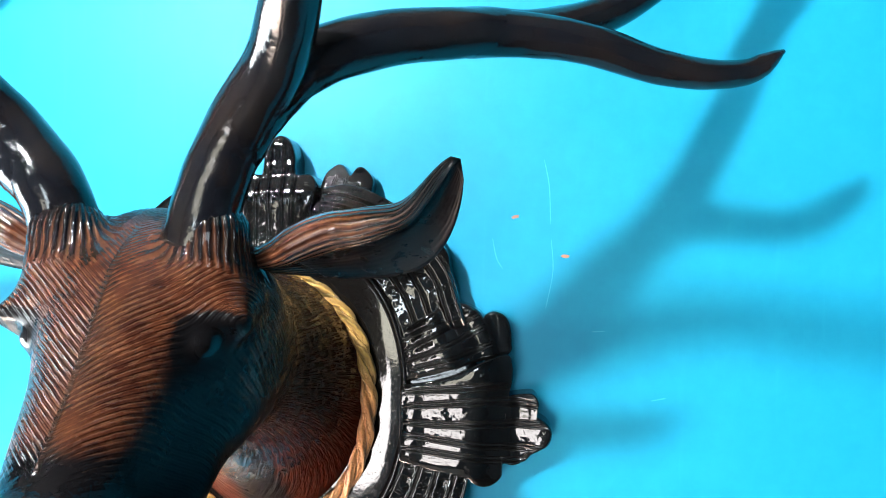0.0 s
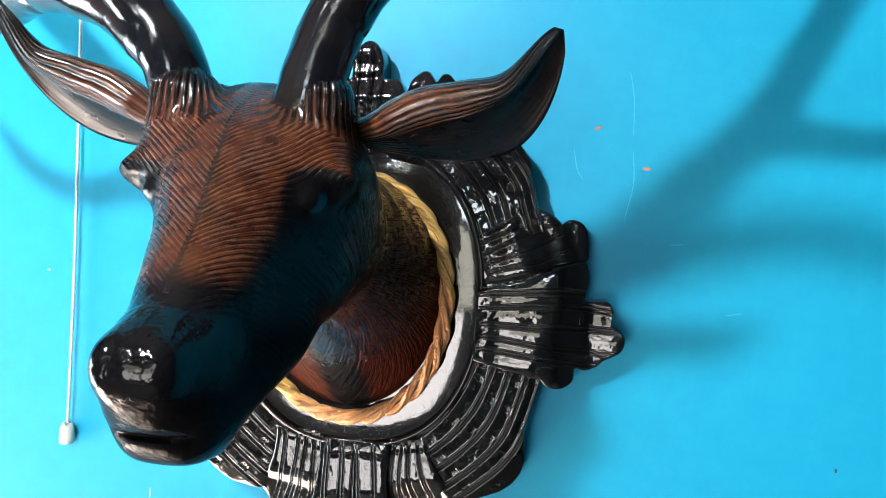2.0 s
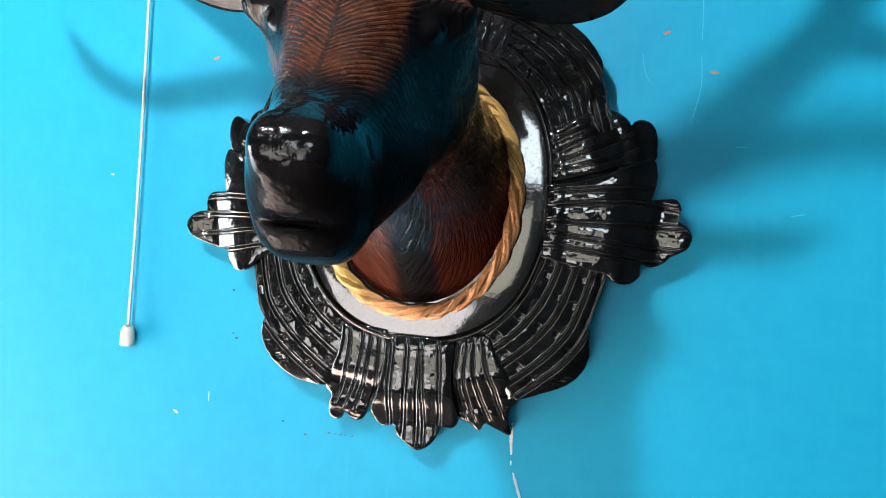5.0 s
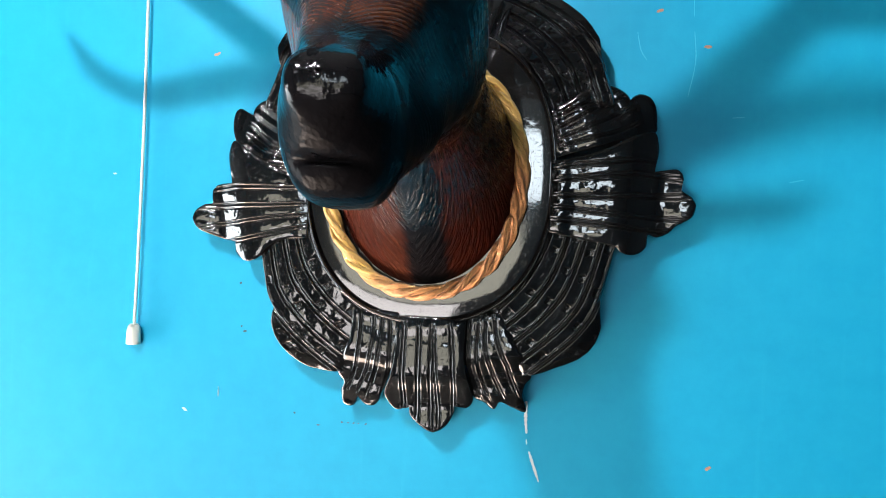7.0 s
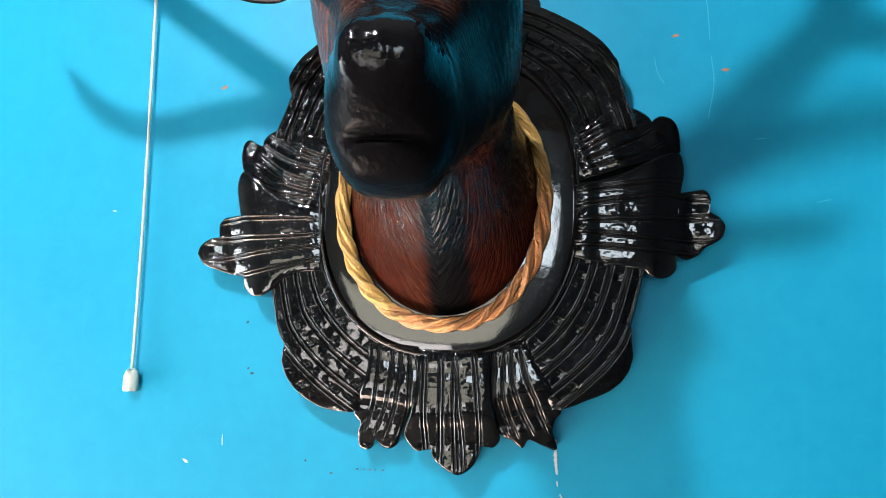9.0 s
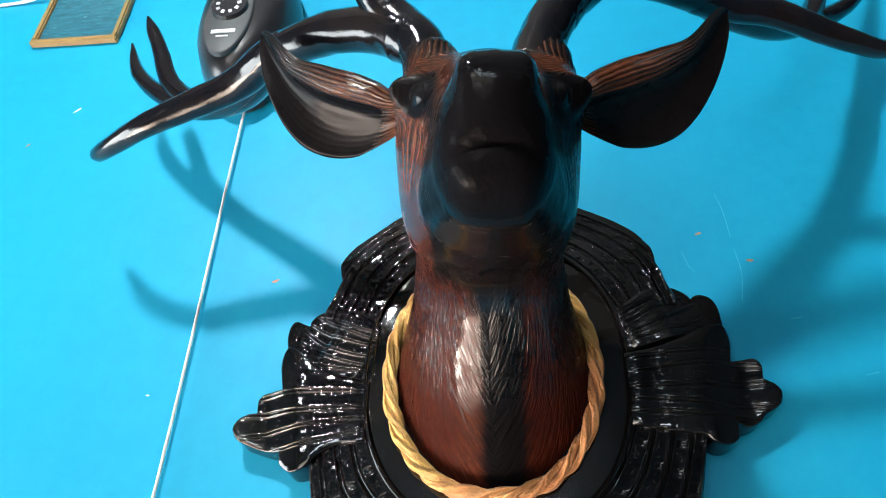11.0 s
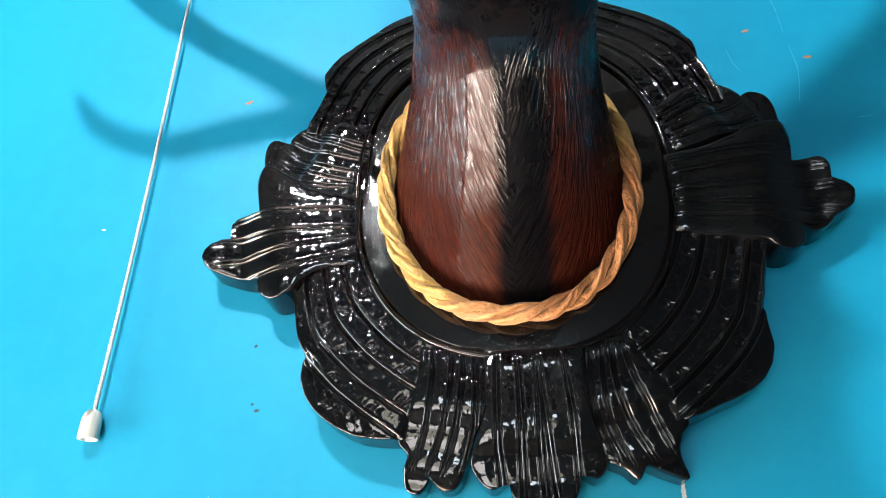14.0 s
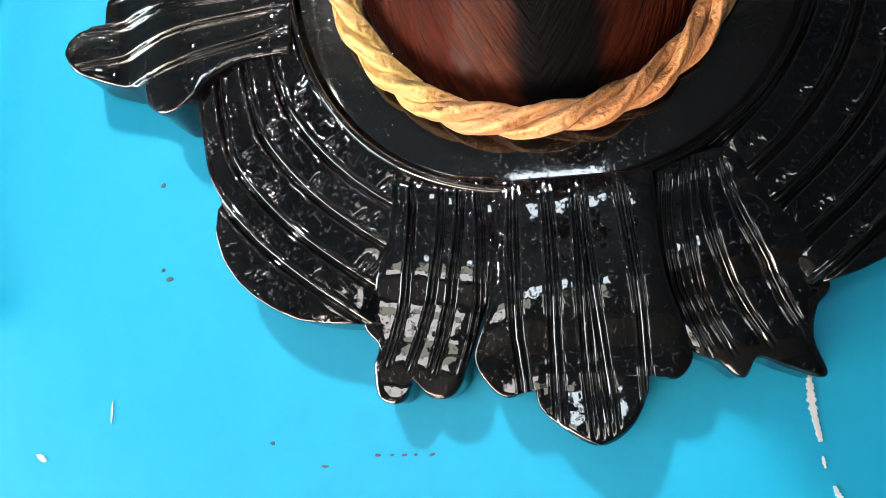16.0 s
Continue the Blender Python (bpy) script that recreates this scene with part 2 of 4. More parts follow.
def spline(points, n):
    """Catmull-Rom through the points, n samples."""
    p = np.array(points, float)
    p = np.vstack([2 * p[0] - p[1], p, 2 * p[-1] - p[-2]])
    t = np.linspace(0, len(points) - 1 - 1e-6, n)
    i = t.astype(int)
    u = (t - i)[:, None]
    a, b, c, d = p[i], p[i + 1], p[i + 2], p[i + 3]
    return 0.5 * (2 * b + (c - a) * u + (2 * a - 5 * b + 4 * c - d) * u ** 2 + (3 * b - a - 3 * c + d) * u ** 3)


def tube(path, radius, sides=16, closed=False, lumps=0.0, seed=0.0, flat=1.0):
    """Vertices and faces of a tube round a path; radius: one for each sample."""
    path = np.array(path, float)
    n = len(path)
    tan = np.roll(path, -1, 0) - np.roll(path, 1, 0) if closed else np.gradient(path, axis=0)
    tan /= np.linalg.norm(tan, axis=1)[:, None]
    side = np.cross(tan[0], (0.31, 0.9, 0.2))
    rows = []
    for i in range(n):
        side = side - tan[i] * side.dot(tan[i])
        side /= np.linalg.norm(side)
        up = np.cross(tan[i], side)
        for k in range(sides):
            a = 2 * math.pi * k / sides
            r = radius[i]
            if lumps:
                r *= 1 + lumps * noise.noise(Vector((2.2 * math.cos(a), 2.2 * math.sin(a), i * 0.16 + seed)))
            rows.append(path[i] + r * (math.cos(a) * side + flat * math.sin(a) * up))
    faces = []
    for i in range(n if closed else n - 1):
        j = (i + 1) % n
        for k in range(sides):
            m = (k + 1) % sides
            faces.append((i * sides + k, i * sides + m, j * sides + m, j * sides + k))
    if not closed:
        rows += [path[0], path[-1]]
        for k in range(sides):
            m = (k + 1) % sides
            faces.append((len(rows) - 2, m, k))
            faces.append((len(rows) - 1, (n - 1) * sides + k, (n - 1) * sides + m))
    return np.array(rows), faces


def joined(pieces):
    verts, faces, base = [], [], 0
    for v, f in pieces:
        verts.append(v)
        faces += [tuple(i + base for i in q) for q in f]
        base += len(v)
    return np.vstack(verts), faces


# ---- room ----
def room():
    t = 0.12
    wall = part("wall_north", box(-2.2, 2.2, 0, t, 0, 3.4), WALL)
    tagged(wall, "turquoise painted plaster wall, mottled and lightly scuffed", "wall", kind="structure")
    tagged(part("floor", box(-2.3, 2.3, -3.4, t, -0.1, 0), FLOOR), "plain dark tiled floor of the room", "floor", kind="structure")
    tagged(part("ceiling", box(-2.3, 2.3, -3.4, t, 3.4, 3.5), CEIL), "plain dark painted ceiling", "ceiling", kind="structure")
    tagged(part("wall_east", box(2.2, 2.3, -3.4, t, 0, 3.4), PLAIN), "plain dark blue side wall", "wall", kind="structure")
    # unseen wall; its opening is added so that sun reaches the floor
    bm = box(-2.3, -2.2, -3.4, -0.95, 0, 3.4)
    box(-2.3, -2.2, -0.08, t, 0, 3.4, bm=bm)
    box(-2.3, -2.2, -0.95, -0.08, 1.70, 3.4, bm=bm)
    box(-2.3, -2.2, -0.95, -0.08, 0, 0.10, bm=bm)
    tagged(part("wall_west", bm, PLAIN), "plain dark blue side wall with an opening added for sun and side fill", "wall", kind="structure")
    # the wall behind the camera, with a low window opening
    y0, y1 = -3.4, -3.25
    bm = bmesh.new()
    for x0, x1, z0, z1 in ((-2.2, -1.42, 0, 3.4), (-1.42, -0.35, 0, 0.55), (-1.42, -0.35, 1.28, 1.30), (-1.42, -1.17, 1.30, 3.4), (-1.17, -0.32, 1.82, 3.4),
                           (-0.35, 2.2, 0, 1.30), (-0.03, 2.2, 1.30, 1.91), (0.22, 2.2, 1.91, 3.4), (-0.32, -0.03, 1.82, 1.91), (-0.32, 0.22, 2.35, 3.4)):
        box(x0, x1, y0, y1, z0, z1, bm=bm)
    tagged(part("wall_south", bm, PLAIN), "plain dark blue wall with three window openings", "wall", kind="structure")
    # lamp holder over each bulb light, both out of view
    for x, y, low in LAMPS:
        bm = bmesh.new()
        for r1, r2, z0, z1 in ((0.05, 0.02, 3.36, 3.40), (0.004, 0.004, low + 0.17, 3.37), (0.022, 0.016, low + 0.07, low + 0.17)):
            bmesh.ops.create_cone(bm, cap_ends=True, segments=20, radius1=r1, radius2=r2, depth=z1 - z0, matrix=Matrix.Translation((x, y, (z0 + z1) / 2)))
        tagged(part("lamp_holder", bm, KNOB), "unseen white lamp holder hanging on a cord above a bulb light", "lamp holder", group="ceiling lamps")


room()


# ---- the carved plaque ----
CX, CZ = -0.003, 1.722
OX, OZ, OA, OB, SQ = -0.005, 1.728, 0.1225, 0.1445, 2.3

trophy = tagged(new("wall_trophy"), "glossy black and red-brown carved deer head on ornate plaque", "wall trophy")
trophy.location = (CX, 0, CZ)


def under(ob):
    """Hang a part built in world places under the trophy."""
    ob.parent = trophy
    ob.matrix_parent_inverse = Matrix.Translation((-CX, 0, -CZ))
    return ob


def oval(ang, a, b, p=SQ):
    """Points of a slightly squared oval about the origin, for angles of the parameter."""
    c, s = np.cos(ang), np.sin(ang)
    return a * np.sign(c) * np.abs(c) ** (2 / p), b * np.sign(s) * np.abs(s) ** (2 / p)


def sheet(name, x, z, h, back=0.001, label=""):
    """A carved slab: grids of x, z (from the plaque's centre) and height over the wall, with a rounded skirt down to the wall."""
    n, m = x.shape
    verts = np.stack([x + CX, -h, z + CZ], -1).reshape(-1, 3)
    idx = np.arange(n * m).reshape(n, m)
    faces = np.stack([idx[:-1, :-1], idx[1:, :-1], idx[1:, 1:], idx[:-1, 1:]], -1).reshape(-1, 4).tolist()
    loop = np.concatenate([idx[0, :-1], idx[:-1, -1], idx[-1, :0:-1], idx[:0:-1, 0]])
    rim = verts[loop]
    # outward normal of the outline, in the wall's plane
    along = (np.roll(rim, -2, 0) - np.roll(rim, 2, 0)) * (1, 0, 1)
    out = np.stack([along[:, 2], 0 * along[:, 0], -along[:, 0]], -1)
    out /= np.maximum(np.linalg.norm(out, axis=1), 1e-9)[:, None]
    area = (rim[:, 0] * np.roll(rim[:, 2], -1) - np.roll(rim[:, 0], -1) * rim[:, 2]).sum()
    if area < 0:
        out = -out
    rings = []
    for reach, drop in ((0.0004, 0.0003), (0.0007, 0.0010), (0.0004, 0.0060)):
        ring = rim + out * reach
        ring[:, 1] = np.minimum(rim[:, 1] + drop, -0.003)
        rings.append(ring)
    foot = rings[-1].copy()
    foot[:, 1] = -back
    rings.append(foot)
    k, base = len(loop), len(verts)
    verts = np.vstack([verts, *rings])
    for i in range(k):
        j = (i + 1) % k
        faces.append((loop[i], loop[j], base + j, base + i))
        for r in range(3):
            a, b = base + r * k, base + (r + 1) * k
            faces.append((a + i, a + j, b + j, b + i))
    # one winding for all: front faces look to -y
    a, b, d = (verts[faces[0][i]] for i in (0, 1, 3))
    if np.cross(b - a, d - a)[1] > 0:
        faces = [f[::-1] for f in faces]
    return under(mesh_object(name, verts, faces, BLACK, label=label))


def grain_noise(x, z, scale, seed):
    out = np.empty(x.size)
    for i, (a, b) in enumerate(zip(x.ravel(), z.ravel())):
        out[i] = noise.noise(Vector((a * scale, b * scale, seed)))
    return out.reshape(x.shape)


def eased(w, k):
    """A running mean over 2 k + 1 rows."""
    return np.convolve(np.pad(w[:, 0], k, mode="edge"), np.ones(2 * k + 1) / (2 * k + 1), mode="valid")[:, None]


def walked(p, n):
    """n even steps along a polyline."""
    run = np.concatenate([[0], np.cumsum(np.linalg.norm(np.diff(p, axis=0), axis=1))])
    at = np.linspace(0, run[-1] * 0.992, n)
    return np.stack([np.interp(at, run, p[:, 0]), np.interp(at, run, p[:, 1])], -1)


def leaf(name, edge, tip_at, cuts, top=0.038, n=130, m=190, seed=0.0, label="", tip=0.020, bend=0.0, curl=0.0):
    """A scooped leaf. edge: its outline (x, z from the centre) from one side of the root round the end to the other side; tip_at: which of its points is
    the end of the axis; cuts: where its gouged lines run, across from -1 to 1; tip: height of its end; bend: sideways bow of the lines;
    curl: how far the end turns up again."""
    line = spline(edge, 40 * (len(edge) - 1) + 1)
    lhs, rhs = walked(line[:40 * tip_at + 1], n), walked(line[40 * tip_at:][::-1], n)
    a, b = (lhs[0] + rhs[0]) / 2, line[40 * tip_at]
    length = np.linalg.norm(b - a)
    d = (b - a) / length
    side = np.array([-d[1], d[0]])
    if (lhs[0] - a).dot(side) > 0:
        side = -side
    u = np.linspace(-1, 1, m)[None, :]
    share = np.minimum(((lhs - a).dot(d) + (rhs - a).dot(d)) / (2 * length), 1)
    share = 0.7 * np.maximum.accumulate(share) + 0.3 * np.linspace(0, 0.995, n)
    axis = a + d * (share * length)[:, None]
    near = np.where((u < 0)[..., None], lhs[:, None, :], rhs[:, None, :])
    p = axis[:, None, :] + (near - axis[:, None, :]) * np.abs(u)[..., None]
    x, z = p[..., 0], p[..., 1]
    s = (p - a).dot(d) / length
    across = (p - a).dot(side)
    # a hollow at the root, a broad flat shoulder, a roll down and a level end
    rough = grain_noise(x, z, 30, seed)
    where = s + 0.03 * rough
    knots = np.interp(np.linspace(-0.1, 1.2, 261), (0, 0.06, 0.16, 0.30, 0.44, 0.54, 0.64, 0.74, 0.80, 0.88, 0.95, 1.05),
                     (top - 0.006, top - 0.0035, top - 0.0040, top - 0.0025, top - 0.0015, top - 0.0025, top - 0.0075, tip + 0.0035, tip + 0.0018, tip + 0.0022, tip + 0.0015, tip - 0.002))
    prof = np.interp(where, np.linspace(-0.1, 1.2, 261), eased(knots[:, None], 9)[:, 0])
    prof = prof + curl * np.clip((s - 0.74) / 0.22, 0, 1.1) ** 1.2
    dome = -0.0012 * np.abs(u) ** 10
    # the lines keep to a smooth spread, not to the scallops of the edge
    middle = (share > 0.35) & (share < 0.75)
    spread = [np.interp(s, (0, 0.6, 1), (abs((e[0] - a).dot(side)), w, w)) for e, w in ((e, np.abs((e[middle] - a).dot(side)).mean()) for e in (lhs, rhs))]
    v = across - bend * np.sin(np.pi * np.clip(s, 0, 1))
    v = np.where(v < 0, v / spread[0], v / spread[1])
    reach = np.interp(s, (0, 0.05, 0.12, 0.80, 0.92, 1), (0, 0.2, 1, 1, 0.5, 0))
    fl = 0 * x
    for i, c in enumerate(cuts):
        swing = 0.05 * np.sin(3.1 * s + 2.0 * i + seed)
        for off, deep in ((0.0, 1.0), (0.085, 0.7)):
            away = (v - c - swing - off) * 0.5 * (spread[0] + spread[1])
            fl = fl - 0.0015 * deep * np.exp(-(away / 0.00065) ** 2) + 0.0005 * np.exp(-((away + 0.0013) / 0.0006) ** 2)
        fl = fl - 0.0003 * np.exp(-((v - c) / 0.16) ** 2)
    h = prof + dome + fl * reach + 0.0005 * rough + 0.00026 * grain_noise(x, z, 75, seed + 2) + 0.00011 * grain_noise(x, z, 240, seed + 1)
    return sheet(name, x, z, np.maximum(h, 0.006), label=label)


def band(name, a0, a1, base, outer, seed=0.0, n=150, m=150):
    """A corner of curved ribs between two groups of leaves, from angle a0 to a1 (degrees). base: where its last rib ends along it; outer: the edge of the
    lobe outside that rib."""
    f = np.linspace(0, 1, n)[:, None]
    s = np.linspace(0, 1, m)[None, :]
    ang = np.radians(a0 + (a1 - a0) * f)
    c, q = np.cos(ang), np.sin(ang)
    rin = ((np.abs(c) / (OA + 0.004)) ** SQ + (np.abs(q) / (OB + 0.004)) ** SQ) ** (-1 / SQ)
    ease = lambda w, k: eased(np.interp(f, np.linspace(0, 1, len(w)), w), k)
    rbase, rout = ease(base, 6), ease(outer, 1)
    r = rin + (rout - rin) * s
    x, z = r * c, r * q + (OZ - CZ) * (1 - s)
    fr = (r - rin) / (rbase - rin)
    span = rbase - rin
    lines = (0.02, 0.29, 0.54, 0.80, 1.02)
    wander = 0.018 * np.sin(5 * f + seed)
    fl = 0 * r
    for i, line in enumerate(lines):
        away = (fr - line - wander) * span
        fl = fl - 0.0026 * np.exp(-(away / 0.0009) ** 2) + 0.0011 * np.exp(-((away + 0.0024) / 0.0012) ** 2)
    # each rib slopes a little outward, and the next one starts lower
    slope = -0.0060 * fr
    for line in lines[1:]:
        slope = slope + 0.0016 / (1 + np.exp(np.clip(-(fr - line - wander) * span / 0.0006, -40, 40)))
    nick = np.zeros_like(r)
    rng = random.Random(seed)
    arc = (f * abs(math.radians(a1 - a0))) * 0.18
    for i in range(len(lines)):
        for place in (0.12, 0.36, 0.62, 0.86):
            g = (place + rng.uniform(-0.07, 0.07)) * abs(math.radians(a1 - a0)) * 0.18
            mid = np.exp(-((fr - lines[i] - 0.13) * span / 0.0030) ** 2)
            lean = (fr - lines[i] - 0.12) * span * rng.uniform(0.2, 0.7)
            for off in (-0.0026, 0.0, 0.0026):
                nick += mid * np.exp(-((arc - g - off + lean) / 0.0007) ** 2)
    end = arc[-1] - arc
    cutoff = 0.0040 * np.exp(-(end / 0.0055) ** 2) + 0.0030 * np.exp(-(arc / 0.0045) ** 2)
    lobe = -0.0010 * np.clip(fr - 1.0, 0, 1) * 4 - 0.0012 * s ** 14
    h = 0.0345 + slope + fl + lobe - 0.0019 * nick - cutoff + 0.0007 * grain_noise(x, z, 45, seed) + 0.00042 * grain_noise(x, z, 110, seed + 4) + 0.0001 * grain_noise(x, z, 260, seed + 1)
    return sheet(name, x, z, h)


def plaque():
    # the slab under the carving
    f = np.linspace(0, 2 * math.pi, 181)[:, None]
    q = np.linspace(0, 1, 8)[None, :]
    edge = 0.184 + 0.006 * np.cos(4 * f) + 0.003 * np.sin(9 * f)
    rr = 0.12 + (edge - 0.12) * q
    sheet("backboard", rr * np.cos(f), rr * np.sin(f), 0.020 - 0.006 * q + 0 * f)
    # corners of curved ribs
    band("ribbed_corner", 199, 248, (0.184, 0.190, 0.197, 0.206, 0.209, 0.211, 0.212, 0.213, 0.215), (0.184, 0.187, 0.190, 0.1935, 0.197, 0.2015, 0.205, 0.207, 0.2205, 0.2265, 0.2290, 0.2295, 0.2285, 0.2265, 0.222, 0.217, 0.212), 1)
    band("ribbed_corner", -14, -63, (0.191, 0.193, 0.197, 0.203, 0.209, 0.211, 0.211, 0.212, 0.214), (0.191, 0.192, 0.193, 0.195, 0.197, 0.200, 0.203, 0.2105, 0.2210, 0.2265, 0.2285, 0.2275, 0.2245, 0.2210, 0.219, 0.216, 0.212), 2)
    band("ribbed_corner", 24, 80, (0.194, 0.198, 0.206, 0.208, 0.207, 0.205, 0.204, 0.202, 0.198), (0.194, 0.196, 0.198, 0.203, 0.206, 0.214, 0.2165, 0.218, 0.218, 0.2175, 0.217, 0.217, 0.217, 0.216, 0.214, 0.208, 0.200), 3)
    band("ribbed_corner", 158, 104, (0.192, 0.194, 0.199, 0.204, 0.206, 0.206, 0.205, 0.203, 0.200), (0.192, 0.193, 0.194, 0.196, 0.199, 0.213, 0.216, 0.217, 0.2165, 0.216, 0.217, 0.219, 0.220, 0.220, 0.218, 0.212, 0.203), 4)
    # flares, then the fans over them
    leaf("flared_leaf", ((-0.072, -0.130), (-0.074, -0.158), (-0.081, -0.180), (-0.087, -0.197), (-0.0805, -0.207), (-0.083, -0.217), (-0.082, -0.228), (-0.076, -0.232), (-0.070, -0.230), (-0.066, -0.2215),
                         (-0.059, -0.229), (-0.051, -0.230), (-0.045, -0.225), (-0.042, -0.216), (-0.034, -0.195), (-0.024, -0.165), (-0.026, -0.134)), 9, (-0.62, -0.10, 0.30, 0.70), 0.0385, seed=5, tip=0.027, bend=0.005)
    leaf("flared_leaf", ((0.044, -0.132), (0.044, -0.165), (0.048, -0.195), (0.053, -0.212), (0.064, -0.218), (0.073, -0.2245), (0.079, -0.2165), (0.092, -0.2215), (0.1045, -0.2245), (0.1005, -0.209),
                         (0.103, -0.197), (0.1085, -0.188), (0.100, -0.170), (0.087, -0.150), (0.077, -0.128)), 6, (-0.70, -0.30, 0.16, 0.60), 0.0385, seed=6, tip=0.027, bend=-0.008)
    leaf("flared_leaf", ((-0.118, 0.062), (-0.140, 0.074), (-0.160, 0.080), (-0.176, 0.080), (-0.187, 0.076), (-0.192, 0.070), (-0.1925, 0.064), (-0.200, 0.0665), (-0.207, 0.071), (-0.2125, 0.068),
                         (-0.215, 0.057), (-0.2135, 0.044), (-0.209, 0.034), (-0.190, 0.020), (-0.165, 0.006), (-0.122, -0.002)), 6, (-0.75, -0.45, -0.15, 0.18, 0.5, 0.78), 0.0385, seed=7, tip=0.025, bend=0.006)
    leaf("flared_leaf", ((0.124, 0.026), (0.150, 0.034), (0.190, 0.046), (0.216, 0.053), (0.2185, 0.064), (0.217, 0.078), (0.212, 0.087), (0.203, 0.0905), (0.196, 0.088), (0.193, 0.084), (0.190, 0.089),
                         (0.182, 0.0945), (0.171, 0.098), (0.160, 0.098), (0.145, 0.088), (0.118, 0.072)), 9, (-0.70, -0.25, 0.15, 0.55), 0.0385, seed=8, tip=0.025)
    leaf("flared_leaf", ((0.064, 0.132), (0.074, 0.170), (0.086, 0.205), (0.079, 0.220), (0.071, 0.222), (0.065, 0.214), (0.057, 0.224), (0.048, 0.222), (0.038, 0.205), (0.024, 0.140)), 5, (-0.5, 0.0, 0.5), 0.0385, seed=9)
    leaf("flared_leaf", ((-0.027, 0.140), (-0.040, 0.205), (-0.050, 0.220), (-0.060, 0.221), (-0.068, 0.212), (-0.073, 0.219), (-0.081, 0.217), (-0.089, 0.203), (-0.078, 0.170), (-0.070, 0.132)), 4, (-0.5, 0.0, 0.5), 0.0385, seed=10)
    leaf("fan_leaf", ((-0.026, -0.137), (-0.026, -0.165), (-0.030, -0.195), (-0.0365, -0.214), (-0.030, -0.2265), (-0.022, -0.2305), (-0.0125, -0.2245), (-0.0095, -0.2355), (0.002, -0.2455), (0.014, -0.2505),
                      (0.026, -0.2435), (0.0335, -0.230), (0.0350, -0.2195), (0.045, -0.2245), (0.052, -0.217), (0.0495, -0.205), (0.044, -0.185), (0.042, -0.165), (0.0425, -0.137)), 9,
         (-0.74, -0.40, -0.02, 0.09, 0.52), 0.041, seed=11, tip=0.028, curl=0.0035)
    leaf("fan_leaf", ((-0.124, 0.000), (-0.150, 0.004), (-0.180, 0.018), (-0.202, 0.033), (-0.209, 0.034), (-0.213, 0.024), (-0.2125, 0.012), (-0.208, 0.000), (-0.200, -0.0080), (-0.215, -0.009), (-0.228, -0.011),
                      (-0.233, -0.018), (-0.2305, -0.0290), (-0.241, -0.032), (-0.2495, -0.0385), (-0.252, -0.047), (-0.246, -0.0565), (-0.233, -0.062), (-0.220, -0.066), (-0.209, -0.068), (-0.2005, -0.0700),
                      (-0.202, -0.078), (-0.197, -0.084), (-0.190, -0.088), (-0.181, -0.087), (-0.173, -0.082), (-0.165, -0.073), (-0.148, -0.064), (-0.124, -0.062)), 15, (-0.62, -0.20, 0.22, 0.62), 0.041, seed=12, tip=0.024, curl=0.0065)
    leaf("fan_leaf", ((0.120, -0.046), (0.150, -0.052), (0.175, -0.056), (0.184, -0.058), (0.188, -0.062), (0.195, -0.065), (0.204, -0.064), (0.212, -0.057), (0.2135, -0.0455), (0.223, -0.047), (0.233, -0.0425),
                      (0.239, -0.036), (0.246, -0.032), (0.254, -0.026), (0.2565, -0.016), (0.252, -0.0085), (0.2420, -0.0010), (0.2445, 0.009), (0.2395, 0.017), (0.228, 0.0165), (0.2145, 0.0145), (0.2175, 0.019),
                      (0.2205, 0.031), (0.220, 0.043), (0.215, 0.0525), (0.195, 0.046), (0.170, 0.034), (0.145, 0.026), (0.120, 0.022)), 14, (-0.70, -0.34, 0.06, 0.42, 0.76), 0.041, seed=13, tip=0.024, curl=0.0065)
    leaf("fan_leaf", ((0.027, 0.142), (0.032, 0.180), (0.036, 0.202), (0.030, 0.213), (0.016, 0.214), (0.014, 0.232), (0.008, 0.246), (0.0, 0.250), (-0.008, 0.246), (-0.014, 0.232), (-0.016, 0.214), (-0.030, 0.213),
                      (-0.036, 0.202), (-0.032, 0.180), (-0.027, 0.142)), 7, (-0.6, -0.2, 0.2, 0.6), 0.041, seed=14, tip=0.030)
    # inner board and its bead
    k = np.linspace(0, 2 * math.pi, 200, endpoint=False)
    n = len(k)
    rings = [(0.0, 0.031), (0.5, 0.031), (0.86, 0.031), (0.960, 0.0310), (0.966, 0.0309), (0.975, 0.0295), (1.0, 0.028), (1.01, 0.002)]
    verts = []
    for f, h in rings:
        ox, oz = oval(k, (OA + 0.004) * max(f, 0.01), (OB + 0.004) * max(f, 0.01))
        verts += [(OX + a, -h, OZ + b) for a, b in zip(ox, oz)]
    faces = [(r * n + i, (r + 1) * n + i, (r + 1) * n + (i + 1) % n, r * n + (i + 1) % n) for r in range(len(rings) - 1) for i in range(n)]
    faces.append(tuple(range(n)))
    under(mesh_object("oval_board", verts, faces, BOARD, label="smooth polished dark oval board"))
    ox, oz = oval(k, OA + 0.003, OB + 0.003)
    v, f = tube(np.stack([OX + ox, -0.0335 + 0 * k, OZ + oz], -1), np.full(n, 0.0020), 12, closed=True)
    under(mesh_object("bead_moulding", v, f, BLACK))


plaque()


